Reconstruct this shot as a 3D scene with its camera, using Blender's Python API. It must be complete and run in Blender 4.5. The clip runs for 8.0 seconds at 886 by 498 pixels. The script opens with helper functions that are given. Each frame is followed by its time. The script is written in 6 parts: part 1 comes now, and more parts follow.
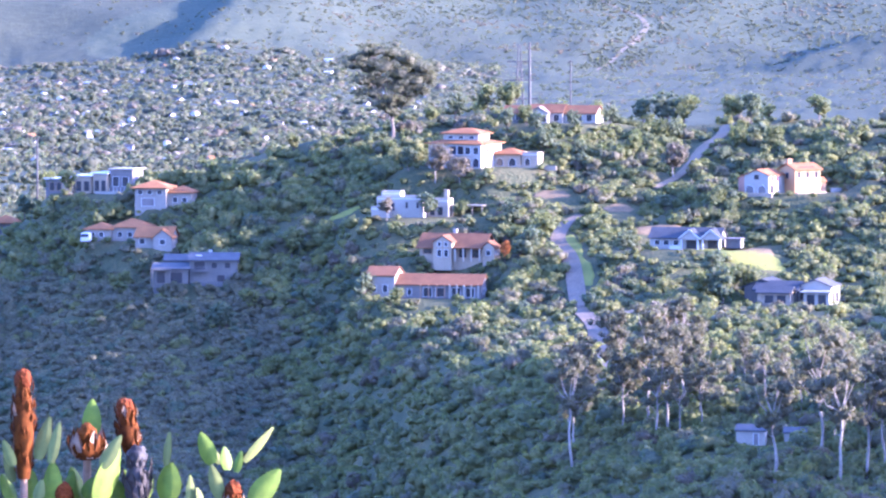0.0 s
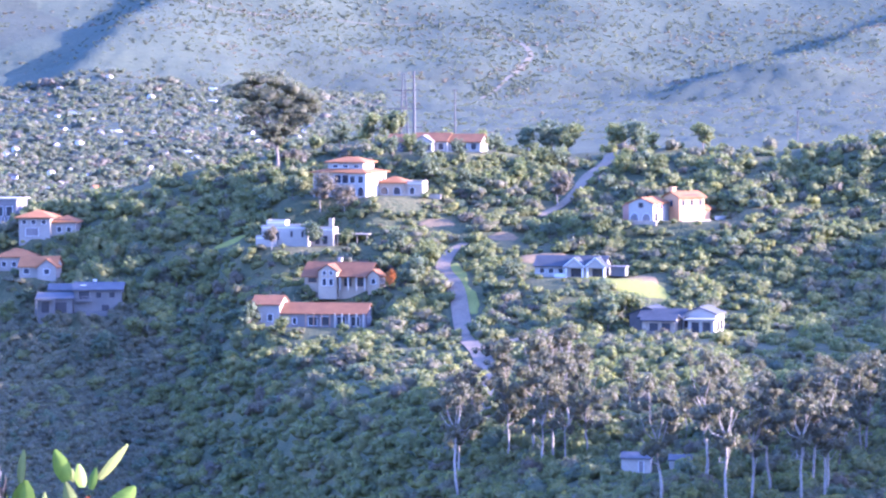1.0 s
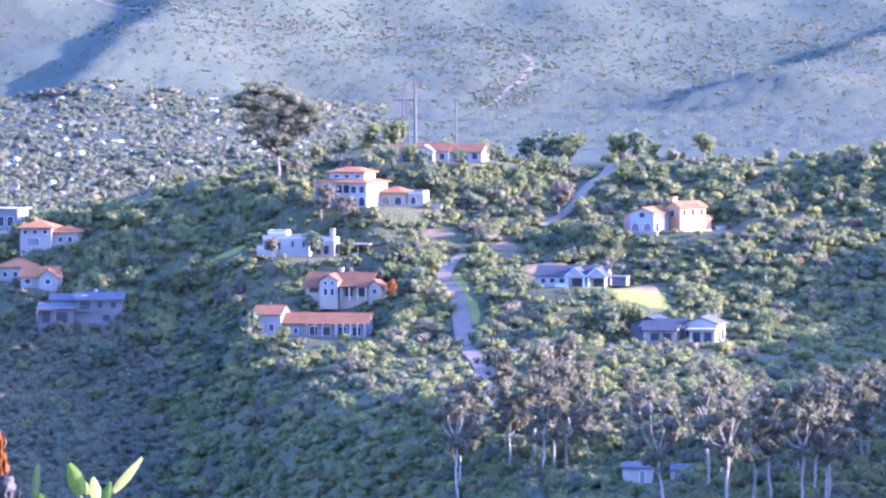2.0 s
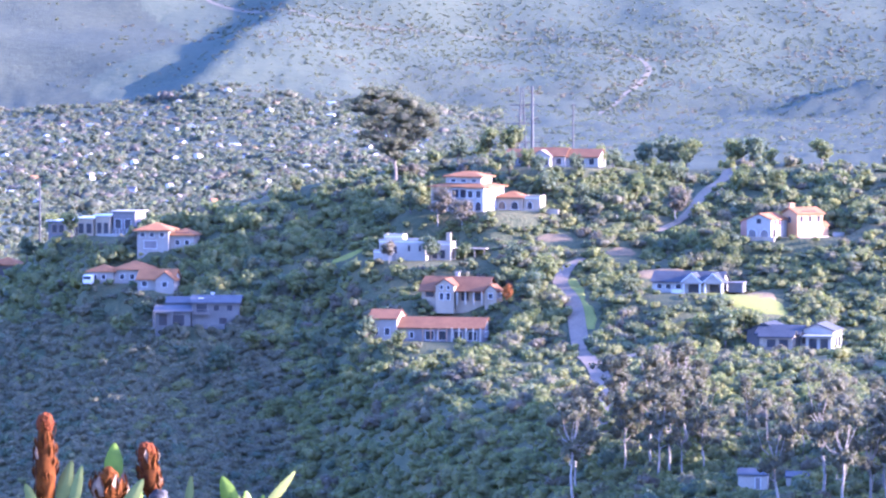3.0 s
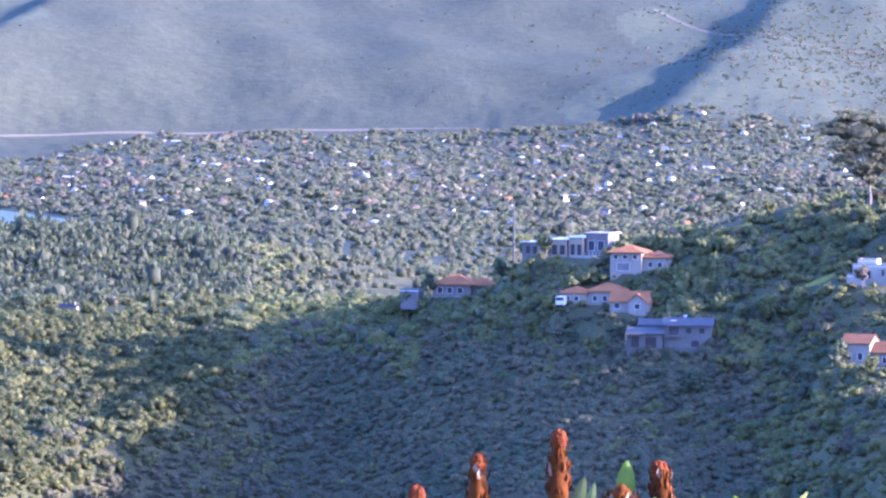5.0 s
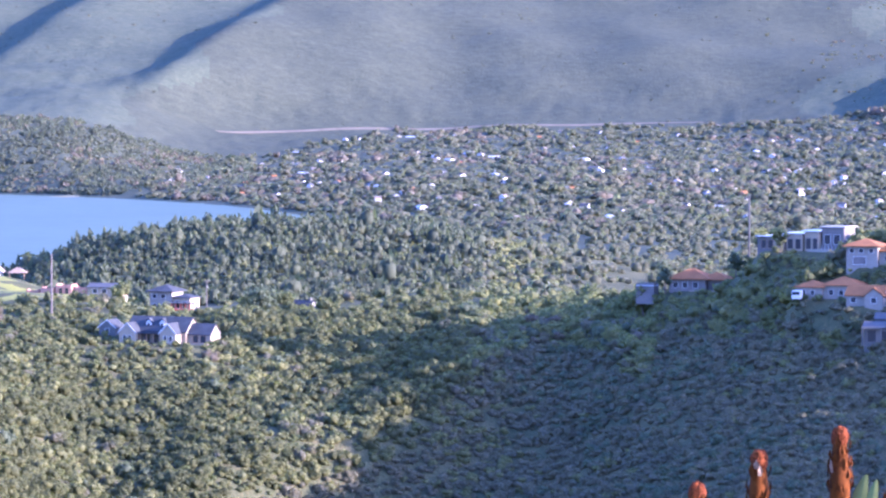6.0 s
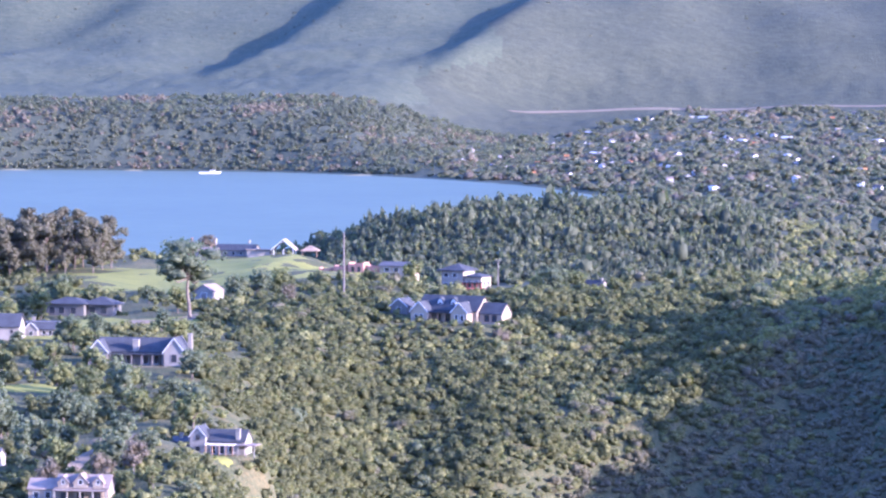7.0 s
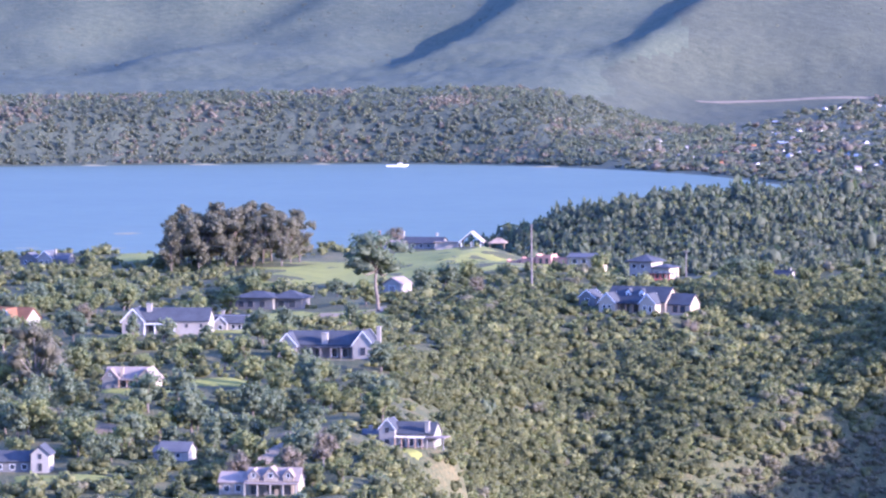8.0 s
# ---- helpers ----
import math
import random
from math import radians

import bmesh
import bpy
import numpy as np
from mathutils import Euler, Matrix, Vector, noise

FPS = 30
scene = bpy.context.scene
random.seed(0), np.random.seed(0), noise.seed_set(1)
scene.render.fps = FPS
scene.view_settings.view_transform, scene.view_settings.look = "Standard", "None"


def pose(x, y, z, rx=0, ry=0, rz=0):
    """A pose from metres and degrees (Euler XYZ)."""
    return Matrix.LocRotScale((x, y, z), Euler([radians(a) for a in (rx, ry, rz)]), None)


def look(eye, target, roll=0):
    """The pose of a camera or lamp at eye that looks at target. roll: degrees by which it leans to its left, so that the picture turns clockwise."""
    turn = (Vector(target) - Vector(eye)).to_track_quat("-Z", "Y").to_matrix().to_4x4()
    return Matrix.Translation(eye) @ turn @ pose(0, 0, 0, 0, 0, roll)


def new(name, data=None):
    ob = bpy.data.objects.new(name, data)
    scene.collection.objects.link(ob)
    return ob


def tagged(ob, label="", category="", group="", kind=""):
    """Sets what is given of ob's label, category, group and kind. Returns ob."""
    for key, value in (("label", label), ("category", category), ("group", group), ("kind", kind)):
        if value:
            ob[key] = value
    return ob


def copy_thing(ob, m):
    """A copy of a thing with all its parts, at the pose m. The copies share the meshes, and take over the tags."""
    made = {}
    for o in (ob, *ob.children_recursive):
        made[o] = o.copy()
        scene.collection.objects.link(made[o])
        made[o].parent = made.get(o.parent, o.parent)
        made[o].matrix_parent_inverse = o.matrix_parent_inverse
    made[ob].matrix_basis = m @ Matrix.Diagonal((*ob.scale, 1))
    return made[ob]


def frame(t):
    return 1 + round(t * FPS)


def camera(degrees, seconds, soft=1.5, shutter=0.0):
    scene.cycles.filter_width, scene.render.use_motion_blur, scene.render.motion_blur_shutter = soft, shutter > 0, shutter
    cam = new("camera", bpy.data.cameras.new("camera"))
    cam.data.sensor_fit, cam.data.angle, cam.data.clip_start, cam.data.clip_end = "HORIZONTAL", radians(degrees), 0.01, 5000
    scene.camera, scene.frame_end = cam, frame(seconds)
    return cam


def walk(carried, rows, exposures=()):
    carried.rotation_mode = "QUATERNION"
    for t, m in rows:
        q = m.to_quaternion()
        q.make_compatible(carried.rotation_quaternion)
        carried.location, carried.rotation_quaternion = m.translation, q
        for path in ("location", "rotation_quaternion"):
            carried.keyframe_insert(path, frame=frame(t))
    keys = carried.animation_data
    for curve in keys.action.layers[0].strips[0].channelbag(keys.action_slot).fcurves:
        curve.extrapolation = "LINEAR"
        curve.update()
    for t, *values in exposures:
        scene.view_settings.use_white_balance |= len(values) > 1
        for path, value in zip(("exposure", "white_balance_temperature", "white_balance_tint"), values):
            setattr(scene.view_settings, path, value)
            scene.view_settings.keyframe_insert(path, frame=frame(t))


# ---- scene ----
cam = camera(12.0, 8.0, soft=2.3)
ROWS = [
    (0.0, 0.0198, 0.0017, -4.825, -3.274, 0.116),
    (0.5, 0.0315, -0.0022, -5.606, -3.052, 0.049),
    (1.0, 0.0414, -0.0078, -6.394, -2.888, 0.198),
    (1.2, 0.0415, -0.008, -6.575, -2.841, 0.147),
    (2.3, 0.0261, -0.0021, -6.125, -2.733, 0.261),
    (2.5, 0.0215, 0.0007, -5.774, -2.716, 0.183),
    (3.0, 0.0053, 0.0029, -4.787, -2.687, -0.036),
    (3.5, 0.0039, 0.0023, -3.552, -2.617, -0.069),
    (4.0, 0.006, 0.0006, -1.806, -2.500, -0.337),
    (4.5, 0.0, 0.0, 0.014, -2.412, -0.326),
    (4.7, -0.008, 0.0, 0.689, -2.405, -0.327),
    (5.8, -0.0571, 0.0012, 4.157, -2.433, -0.147),
    (6.0, -0.0565, 0.0014, 4.833, -2.479, 0.004),
    (6.5, -0.06, 0.001, 6.899, -2.610, -0.187),
    (7.0, -0.062, 0.0, 8.805, -2.757, -0.160),
    (7.5, -0.064, 0.0, 10.323, -2.874, 0.223),
    (8.0, -0.065, 0.0, 11.330, -2.863, 0.408),
]
STOPS, KELVIN, TINT = 3.2, 4160, 49
walk(cam, [(t, pose(x, 0, 105.0 + z, 90 + pitch, roll, yaw)) for t, x, z, yaw, pitch, roll in ROWS],
     [(0.0, STOPS, KELVIN, TINT), (3.0, STOPS, KELVIN, TINT), (4.5, STOPS - 0.25, KELVIN, TINT), (6.5, STOPS - 0.58, KELVIN, TINT), (8.0, STOPS - 0.78, KELVIN, TINT)])

# ---- light: a low afternoon sun from the right, under a clear sky ----
SUN_BEARING, SUN_HEIGHT = 103.0, 14.2
world = bpy.data.worlds.new("world")
scene.world = world
world.use_nodes = True
sky = world.node_tree.nodes.new("ShaderNodeTexSky")
sky.sky_type, sky.sun_disc = "NISHITA", False
sky.air_density, sky.dust_density, sky.ozone_density = 1.0, 1.5, 1.0
sky.sun_elevation, sky.sun_rotation = radians(SUN_HEIGHT), radians(SUN_BEARING)
back = world.node_tree.nodes["Background"]
back.inputs["Strength"].default_value = 0.15
world.node_tree.links.new(sky.outputs[0], back.inputs["Color"])
sun = new("sun", bpy.data.lights.new("sun", "SUN"))
sun.data.energy, sun.data.angle, sun.data.color = 5.0, radians(0.5), (1.0, 0.72, 0.32)
up = Vector((math.sin(radians(SUN_BEARING)) * math.cos(radians(SUN_HEIGHT)),
             math.cos(radians(SUN_BEARING)) * math.cos(radians(SUN_HEIGHT)), math.sin(radians(SUN_HEIGHT))))
sun.matrix_world = look(up * 500, (0, 0, 0))

# ---- materials ----


def surface(name, colour, dark=None, size=1.0, rough=0.8, bump=0.0, metal=0.0, fine=None, island=0.0, specular=0.4, mixin=None, objects=0.0):
    """A node material: two colours blended by noise at two scales, with relief. size: metres of the larger pattern."""
    m = bpy.data.materials.new(name)
    m.use_nodes = True
    n, l = m.node_tree.nodes, m.node_tree.links
    b = n["Principled BSDF"]
    b.inputs["Roughness"].default_value, b.inputs["Metallic"].default_value = rough, metal
    b.inputs["Specular IOR Level"].default_value = min(specular, 0.05) if rough >= 0.85 else specular
    place = n.new("ShaderNodeNewGeometry")
    big, small = n.new("ShaderNodeTexNoise"), n.new("ShaderNodeTexNoise")
    big.inputs["Scale"].default_value, big.inputs["Detail"].default_value = 1 / size, 4
    small.inputs["Scale"].default_value, small.inputs["Detail"].default_value = 1 / (fine or size * 0.13), 3
    for t in (big, small):
        l.new(place.outputs["Position"], t.inputs["Vector"])
    mean = n.new("ShaderNodeMath")
    mean.operation = "ADD"
    l.new(big.outputs["Fac"], mean.inputs[0]), l.new(small.outputs["Fac"], mean.inputs[1])
    last = mean
    for socket, amount in (("Random Per Island", island),):
        if amount:
            add = n.new("ShaderNodeMath")
            add.operation = "MULTIPLY_ADD"
            l.new(place.outputs[socket], add.inputs[0]), l.new(last.outputs[0], add.inputs[2])
            add.inputs[1].default_value = amount
            low = n.new("ShaderNodeMath")
            low.operation = "SUBTRACT"
            low.inputs[1].default_value = amount / 2
            l.new(add.outputs[0], low.inputs[0])
            last = low
    if objects:
        info = n.new("ShaderNodeObjectInfo")
        add = n.new("ShaderNodeMath")
        add.operation = "MULTIPLY_ADD"
        l.new(info.outputs["Random"], add.inputs[0]), l.new(last.outputs[0], add.inputs[2])
        add.inputs[1].default_value = objects
        last = add
    ramp = n.new("ShaderNodeValToRGB")
    half = n.new("ShaderNodeMath")
    half.operation = "MULTIPLY"
    half.inputs[1].default_value = 0.5
    l.new(last.outputs[0], half.inputs[0]), l.new(half.outputs[0], ramp.inputs["Fac"])
    dark = dark or tuple(c * 0.7 for c in colour)
    ramp.color_ramp.elements[0].position, ramp.color_ramp.elements[0].color = 0.34, (*dark, 1)
    ramp.color_ramp.elements[1].position, ramp.color_ramp.elements[1].color = 0.66, (*colour, 1)
    if mixin:
        e = ramp.color_ramp.elements.new(0.5)
        e.color = (*mixin, 1)
    l.new(ramp.outputs["Color"], b.inputs["Base Color"])
    if bump:
        relief = n.new("ShaderNodeBump")
        relief.inputs["Distance"].default_value = bump
        relief.inputs["Strength"].default_value = 0.8
        l.new(mean.outputs[0], relief.inputs["Height"]), l.new(relief.outputs["Normal"], b.inputs["Normal"])
    return m


def leafy(name, colour, dark, mixin=None, size=9.0, bump=0.35, thin=0.42):
    """Foliage, each spray a little different, with light coming through the leaves."""
    m = surface(name, colour, dark, size=size, fine=0.7, rough=0.7, island=0.4, specular=0.22, mixin=mixin, bump=bump)
    n, l = m.node_tree.nodes, m.node_tree.links
    glow, mix, warm = n.new("ShaderNodeBsdfTranslucent"), n.new("ShaderNodeMixShader"), n.new("ShaderNodeMixRGB")
    warm.blend_type, warm.inputs["Fac"].default_value, warm.inputs["Color2"].default_value = "MULTIPLY", 1.0, (1.5, 1.6, 0.9, 1)
    mix.inputs["Fac"].default_value = thin
    l.new(n["Color Ramp"].outputs["Color"], warm.inputs["Color1"]), l.new(warm.outputs["Color"], glow.inputs["Color"])
    l.new(n["Principled BSDF"].outputs[0], mix.inputs[1]), l.new(glow.outputs[0], mix.inputs[2])
    l.new(mix.outputs[0], n["Material Output"].inputs["Surface"])
    return m


GREEN = leafy("foliage_green", (0.145, 0.148, 0.050), (0.084, 0.094, 0.040))
OLIVE = leafy("foliage_olive", (0.165, 0.162, 0.058), (0.102, 0.106, 0.044))
GREY = leafy("foliage_grey", (0.140, 0.128, 0.076), (0.092, 0.088, 0.055))
BROWN = leafy("foliage_brown", (0.135, 0.115, 0.078), (0.085, 0.072, 0.050))
LIME = leafy("foliage_lime", (0.195, 0.182, 0.052), (0.120, 0.120, 0.040))
DEEP = leafy("foliage_deep", (0.112, 0.125, 0.067), (0.065, 0.081, 0.052))
GUM = leafy("foliage_gum", (0.125, 0.115, 0.072), (0.076, 0.072, 0.050))
GUM_DARK = leafy("foliage_gum_dark", (0.135, 0.130, 0.080), (0.082, 0.082, 0.054))
RUST = leafy("foliage_rust", (0.420, 0.170, 0.035), (0.260, 0.100, 0.030))
BARE = leafy("foliage_bare", (0.140, 0.118, 0.085), (0.092, 0.078, 0.058))
PINE = leafy("foliage_pine", (0.078, 0.086, 0.048), (0.046, 0.054, 0.034))
VALLEY = leafy("foliage_valley", (0.104, 0.104, 0.036), (0.058, 0.064, 0.027))
# far foliage: distance haze put into bluer, flatter colours and extra translucency
HAZE_GREEN = leafy("foliage_far_haze", (0.122, 0.122, 0.078), (0.090, 0.094, 0.062), size=60.0, bump=0.0, thin=0.6)
HAZE_DEEP = leafy("forest_far_haze", (0.104, 0.110, 0.078), (0.076, 0.083, 0.060), size=60.0, bump=0.0, thin=0.6)
BARK = surface("bark", (0.17, 0.14, 0.11), (0.075, 0.06, 0.048), size=1.5, rough=0.9, bump=0.03)
PALE_BARK = surface("pale_bark", (0.26, 0.225, 0.18), (0.13, 0.112, 0.092), size=2.5, rough=0.8, bump=0.02)

# ---- the land: height lines across the view, by bearing (degrees right of north) and distance ----
EYE = 105.0
BEAR = [-40, -18, -14, -12, -11, -9.7, -8, -5, -3, -1.4, 0, 1.5, 3, 4.8, 8, 12.5, 40]
# each line: distance and height for the bearings above
FOOT = ([520] * 17, [10, 10, 10, 10, 9, 6, 5, 5, 5, 6, 8, 10, 14, 18, 20, 22, 22])
LOW = ([700, 700, 700, 710, 820, 875, 900, 925, 895, 850, 820, 800, 780, 690, 610, 600, 600],
       [27, 27, 27, 26, 13.5, 1.0, -2.0, 1.5, 7.5, 14.0, 19.0, 18.0, 15.0, 23.6, 33, 37, 37])
MIDL = ([850, 850, 860, 865, 895, 905, 930, 985, 1030, 935, 905, 880, 850, 760, 710, 760, 760],
        [32, 32, 32, 30, 21.2, 9.0, 14.5, 30.0, 44.5, 31.1, 32.2, 29.5, 28.7, 35.7, 44, 43.9, 44])
GULLY = ([905, 905, 910, 915, 935, 935, 958, 1010, 1045, 957, 930, 905, 878, 812, 770, 810, 810],
         [34.5, 34.5, 34.5, 33.2, 28.4, 17.0, 21.0, 33.0, 44.0, 36.5, 38.3, 37.3, 36.5, 40.4, 45, 46.8, 47])
MIDH = ([960, 960, 960, 965, 975, 1000, 1012, 1045, 1060, 980, 955, 930, 905, 865, 830, 860, 860],
        [37, 37, 37, 36.5, 35.6, 33.2, 34.5, 39.5, 44.8, 41.9, 44.4, 45.2, 44.3, 45.2, 46, 49.7, 50])
HIGH = ([1150, 1150, 1150, 1120, 1080, 1058, 1045, 1090, 1075, 1000, 970, 955, 940, 920, 910, 915, 915],
        [37, 37, 37, 37.5, 40, 41, 41.0, 43.5, 45.6, 48.0, 53.0, 56.3, 58.4, 59.9, 60.3, 68.2, 68])
CREST = ([1350, 1350, 1350, 1350, 1350, 1250, 1120, 1130, 1090, 1030, 1000, 1000, 1000, 1010, 1000, 960, 960],
         [36, 36.5, 37.5, 38, 38.5, 36, 39.5, 44, 46.5, 50.5, 61.8, 66.8, 72.4, 80.1, 77.4, 80.5, 82])
BACK = ([1560, 1560, 1560, 1550, 1550, 1450, 1330, 1300, 1290, 1250, 1250, 1250, 1250, 1260, 1250, 1250, 1250],
        [-2, -2, -2, -2, 4, 8, 12, 14, 16, 20, 30, 35, 40, 45, 45, 50, 50])
RISE = ([1640] * 17, [-3, -3, -3, -2.5, 5, 12, 15, 15, 18, 16, 16, 16, 16, 20, 25, 25, 25])
KNOLL = ([1840] * 17, [-3, -3, -3, -2, 10, 25, 34, 32, 22, 14, 10, 10, 10, 12, 15, 15, 15])
LEE = ([2150] * 17, [-3, -3, -3, -3, -3, -3, -3, 2, 3, 3, 3, 3, 3, 5, 8, 8, 8])
FLAT = ([2720, 2720, 2720, 2720, 2720, 2720, 2700, 2700, 2700, 2700, 2700, 2700, 2700, 2700, 2700, 2700, 2700],
        [-3, -3, -3, -3, -3, -3, -3, 0.5, 4, 4, 4, 4, 4, 5, 6, 6, 6])
SHORE = ([3560, 3560, 3560, 3530, 3500, 3410, 3230, 2960, 2900, 2900, 2900, 2900, 2900, 2900, 2900, 2900, 2900],
         [0, 0, 0, 0, 0, 0, 0, 5, 6, 6, 6, 6, 7, 7, 8, 8, 8])
BLUFF = ([3680, 3680, 3680, 3670, 3660, 3700, 4000, 4100, 4100, 4100, 4100, 4100, 4100, 4100, 4100, 4100, 4100],
         [44, 44, 46, 47, 47, 45, 43, 44, 45, 47, 52, 62, 62, 52, 46, 50, 50])
SLOPE = ([4300, 4300, 4300, 4300, 4300, 4320, 4420, 4500, 4500, 4500, 4500, 4500, 4500, 4500, 4500, 4500, 4500],
         [88, 88, 90, 92, 95, 105, 125, 130, 128, 126, 122, 118, 112, 108, 100, 96, 96])
HEAD = ([4900] * 17, [230, 215, 212, 210, 208, 206, 204, 202, 200, 198, 196, 192, 188, 184, 178, 172, 170])
UNSEEN_RIDGE = ([400, 480, 560, 657, 700, 780, 830, 859, 880, 905, 945, 985, 1036, 1100, 1250], [60, 86, 92, 92, 94, 97, 97, 100, 106, 108, 108, 108, 108, 104, 70])
LINES = [FOOT, LOW, MIDL, GULLY, MIDH, HIGH, CREST, BACK, RISE, KNOLL, LEE, FLAT, SHORE, BLUFF, SLOPE, HEAD]


def across(values, b):
    """A smooth curve through the values at BEAR."""
    x, y = np.array(BEAR, float), np.array(values, float)
    slope = np.gradient(y, x)
    i = np.clip(np.searchsorted(x, b) - 1, 0, len(x) - 2)
    w = x[i + 1] - x[i]
    s = np.clip((b - x[i]) / w, 0, 1)
    return ((1 + 2 * s) * (1 - s) ** 2 * y[i] + s * (1 - s) ** 2 * w * slope[i]
            + s * s * (3 - 2 * s) * y[i + 1] + s * s * (s - 1) * w * slope[i + 1])


def wave(x, y, size, seed):
    """Cheap smooth noise in about -1 to 1, from sines at mixed angles."""
    rng = np.random.RandomState(seed)
    total = np.zeros(np.broadcast(x, y).shape)
    for k in range(6):
        a, p, q = rng.rand() * math.tau, rng.rand() * math.tau, 0.7 + 0.6 * rng.rand()
        total = total + np.sin((x * math.cos(a) + y * math.sin(a)) * math.tau * q / size + p)
    return total / 3.0


def raw_height(b, d):
    """The land's height, in metres over the lagoon, before the building pads are cut."""
    b, d = np.broadcast_arrays(np.asarray(b, float), np.asarray(d, float))
    bc = np.clip(b, -40, 40)
    ds = [np.zeros(b.shape), np.full(b.shape, 70.0)] + [across(l[0], bc) for l in LINES] + [np.full(b.shape, 6200.0)]
    zs = [np.full(b.shape, EYE - 1.65), np.full(b.shape, 80.0)] + [across(l[1], bc) for l in LINES] + [np.full(b.shape, 330.0)]
    ds, zs = np.array(ds), np.array(zs)
    slopes = (zs[2:] - zs[:-2]) / (ds[2:] - ds[:-2])
    slopes = np.concatenate([[(zs[1] - zs[0]) / 70], slopes, slopes[-1:]])
    z = np.zeros(b.shape)
    for i in range(len(ds) - 1):
        w = ds[i + 1] - ds[i]
        s = (d - ds[i]) / w
        straight = (zs[i + 1] - zs[i]) / w
        cap = 2.0 * np.abs(straight)
        m0, m1 = np.clip(slopes[i], -cap, cap), np.clip(slopes[i + 1], -cap, cap)
        h = ((1 + 2 * s) * (1 - s) ** 2 * zs[i] + s * (1 - s) ** 2 * w * m0
             + s * s * (3 - 2 * s) * zs[i + 1] + s * s * (s - 1) * w * m1)
        z = np.where((s >= 0) & (s <= 1), h, z)
    z = np.where(d > 6200, 330.0, z)
    x, y = d * np.sin(np.radians(b)), d * np.cos(np.radians(b))
    near = np.clip((d - 300) / 300, 0, 1) * np.clip((1500 - d) / 200, 0, 1)
    z = z + near * (0.9 * wave(x, y, 60, 3) + 0.5 * wave(x, y, 23, 4))
    far = np.clip((d - 3750) / 350, 0, 1)
    z = z + far * (5 * wave(x, y, 420, 5) + 2.0 * wave(x, y, 150, 6))
    # the mountain's spurs: each runs uphill to the right, steep on its left side
    for foot, lean, tall in ((-8.9, 1.8, 24), (-11.8, 1.9, 20), (-16.0, 3.0, 7), (1.3, 1.2, 19), (9.3, 3.2, 15)):
        up = np.clip((d - 4020) / 500, 0, 1.6)
        off = b - (foot + lean * up)
        z = z + tall * np.clip(up * 3, 0, 1) * np.where(off < 0, np.exp(-(off / 0.5) ** 2), np.exp(-(off / 2.2) ** 2))
    # a ridge east of the hill, out of view, added to keep the low sun off the gully
    u, v = 0.97 * x - 0.242 * y, 0.242 * x + 0.97 * y
    crest = np.interp(v, UNSEEN_RIDGE[0], UNSEEN_RIDGE[1]) + 1.6 * wave(v, v * 0, 90, 8)
    east = np.clip((b - 13.2) / 3.0, 0, 1) * np.clip((55 - b) / 10, 0, 1)
    return np.where(east > 0, z + east * east * (3 - 2 * east) * np.maximum(crest - 0.3 * np.abs(u - 150) - z, 0), z)
# ---- end of the land ----

SITES = {
    # bearing, distance, turn, pad radius
    "top_house": (6.33, 983, -14, 13), "villa": (5.18, 946, -24, 13), "villa_annexe": (5.80, 946, -18, 8),
    "white_house": (4.37, 923, -14, 11), "gable_house": (5.06, 891, -18, 11), "red_house": (4.60, 871, -12, 12),
    "grey_house": (1.47, 926, -6, 6), "left_house": (0.98, 972, -14, 7), "orange_house": (0.42, 961, -14, 7),
    "orange_wing": (0.92, 950, -14, 6), "flat_house": (0.06, 999, -22, 9), "west_house": (-1.35, 1019, -16, 7),
    "porch_house": (8.19, 880, -12, 13), "slate_house": (9.50, 832, -14, 12), "pink_house": (9.20, 916, -28, 8),
    "tall_pink_house": (9.68, 918, -54, 9), "low_house": (9.02, 640, -5, 5),
    "stone_house": (-8.64, 1027, -26, 13), "stone_cottage": (-9.35, 1038, -28, 5), "tall_house": (-8.52, 1138, -26, 8),
    "ruin": (-9.95, 1268, -22, 13), "farm_barn": (-11.75, 1346, -22, 16), "garden_hut": (-10.95, 1338, -8, 5),
    "bungalow": (-13.70, 1072, -18, 10), "farmhouse": (-15.09, 978, -10, 13), "farm_cottage": (-14.30, 1002, -10, 6),
    "manor": (-12.9, 922, -12, 13), "cottage": (-15.6, 870, -12, 8), "pergola_house": (-11.86, 797, -16, 8),
    "low_cottage": (-15.02, 756, -20, 6), "dormer_house": (-13.85, 720, -12, 9), "white_cottage": (-16.98, 741, -10, 7),
    "shore_house": (-16.75, 1304, -26, 10), "russet_house": (-17.25, 996, -30, 8), "lone_house": (-6.75, 1125, -30, 6), "white_barn": (-11.98, 1118, -34, 6),
}
# how large each house stands beside its plan
SIZES = {"grey_house": 1.04, "left_house": 0.92, "porch_house": 0.87, "white_house": 0.94, "pink_house": 0.9, "tall_pink_house": 0.92, "cottage": 0.82, "shore_house": 0.8, "stone_cottage": 0.8, "low_cottage": 0.72, "pergola_house": 0.8, "farm_barn": 0.75, "dormer_house": 0.84,
         "farm_cottage": 0.85, "white_cottage": 0.76, "orange_house": 0.9, "top_house": 0.9, "slate_house": 1.03, "lone_house": 0.8}
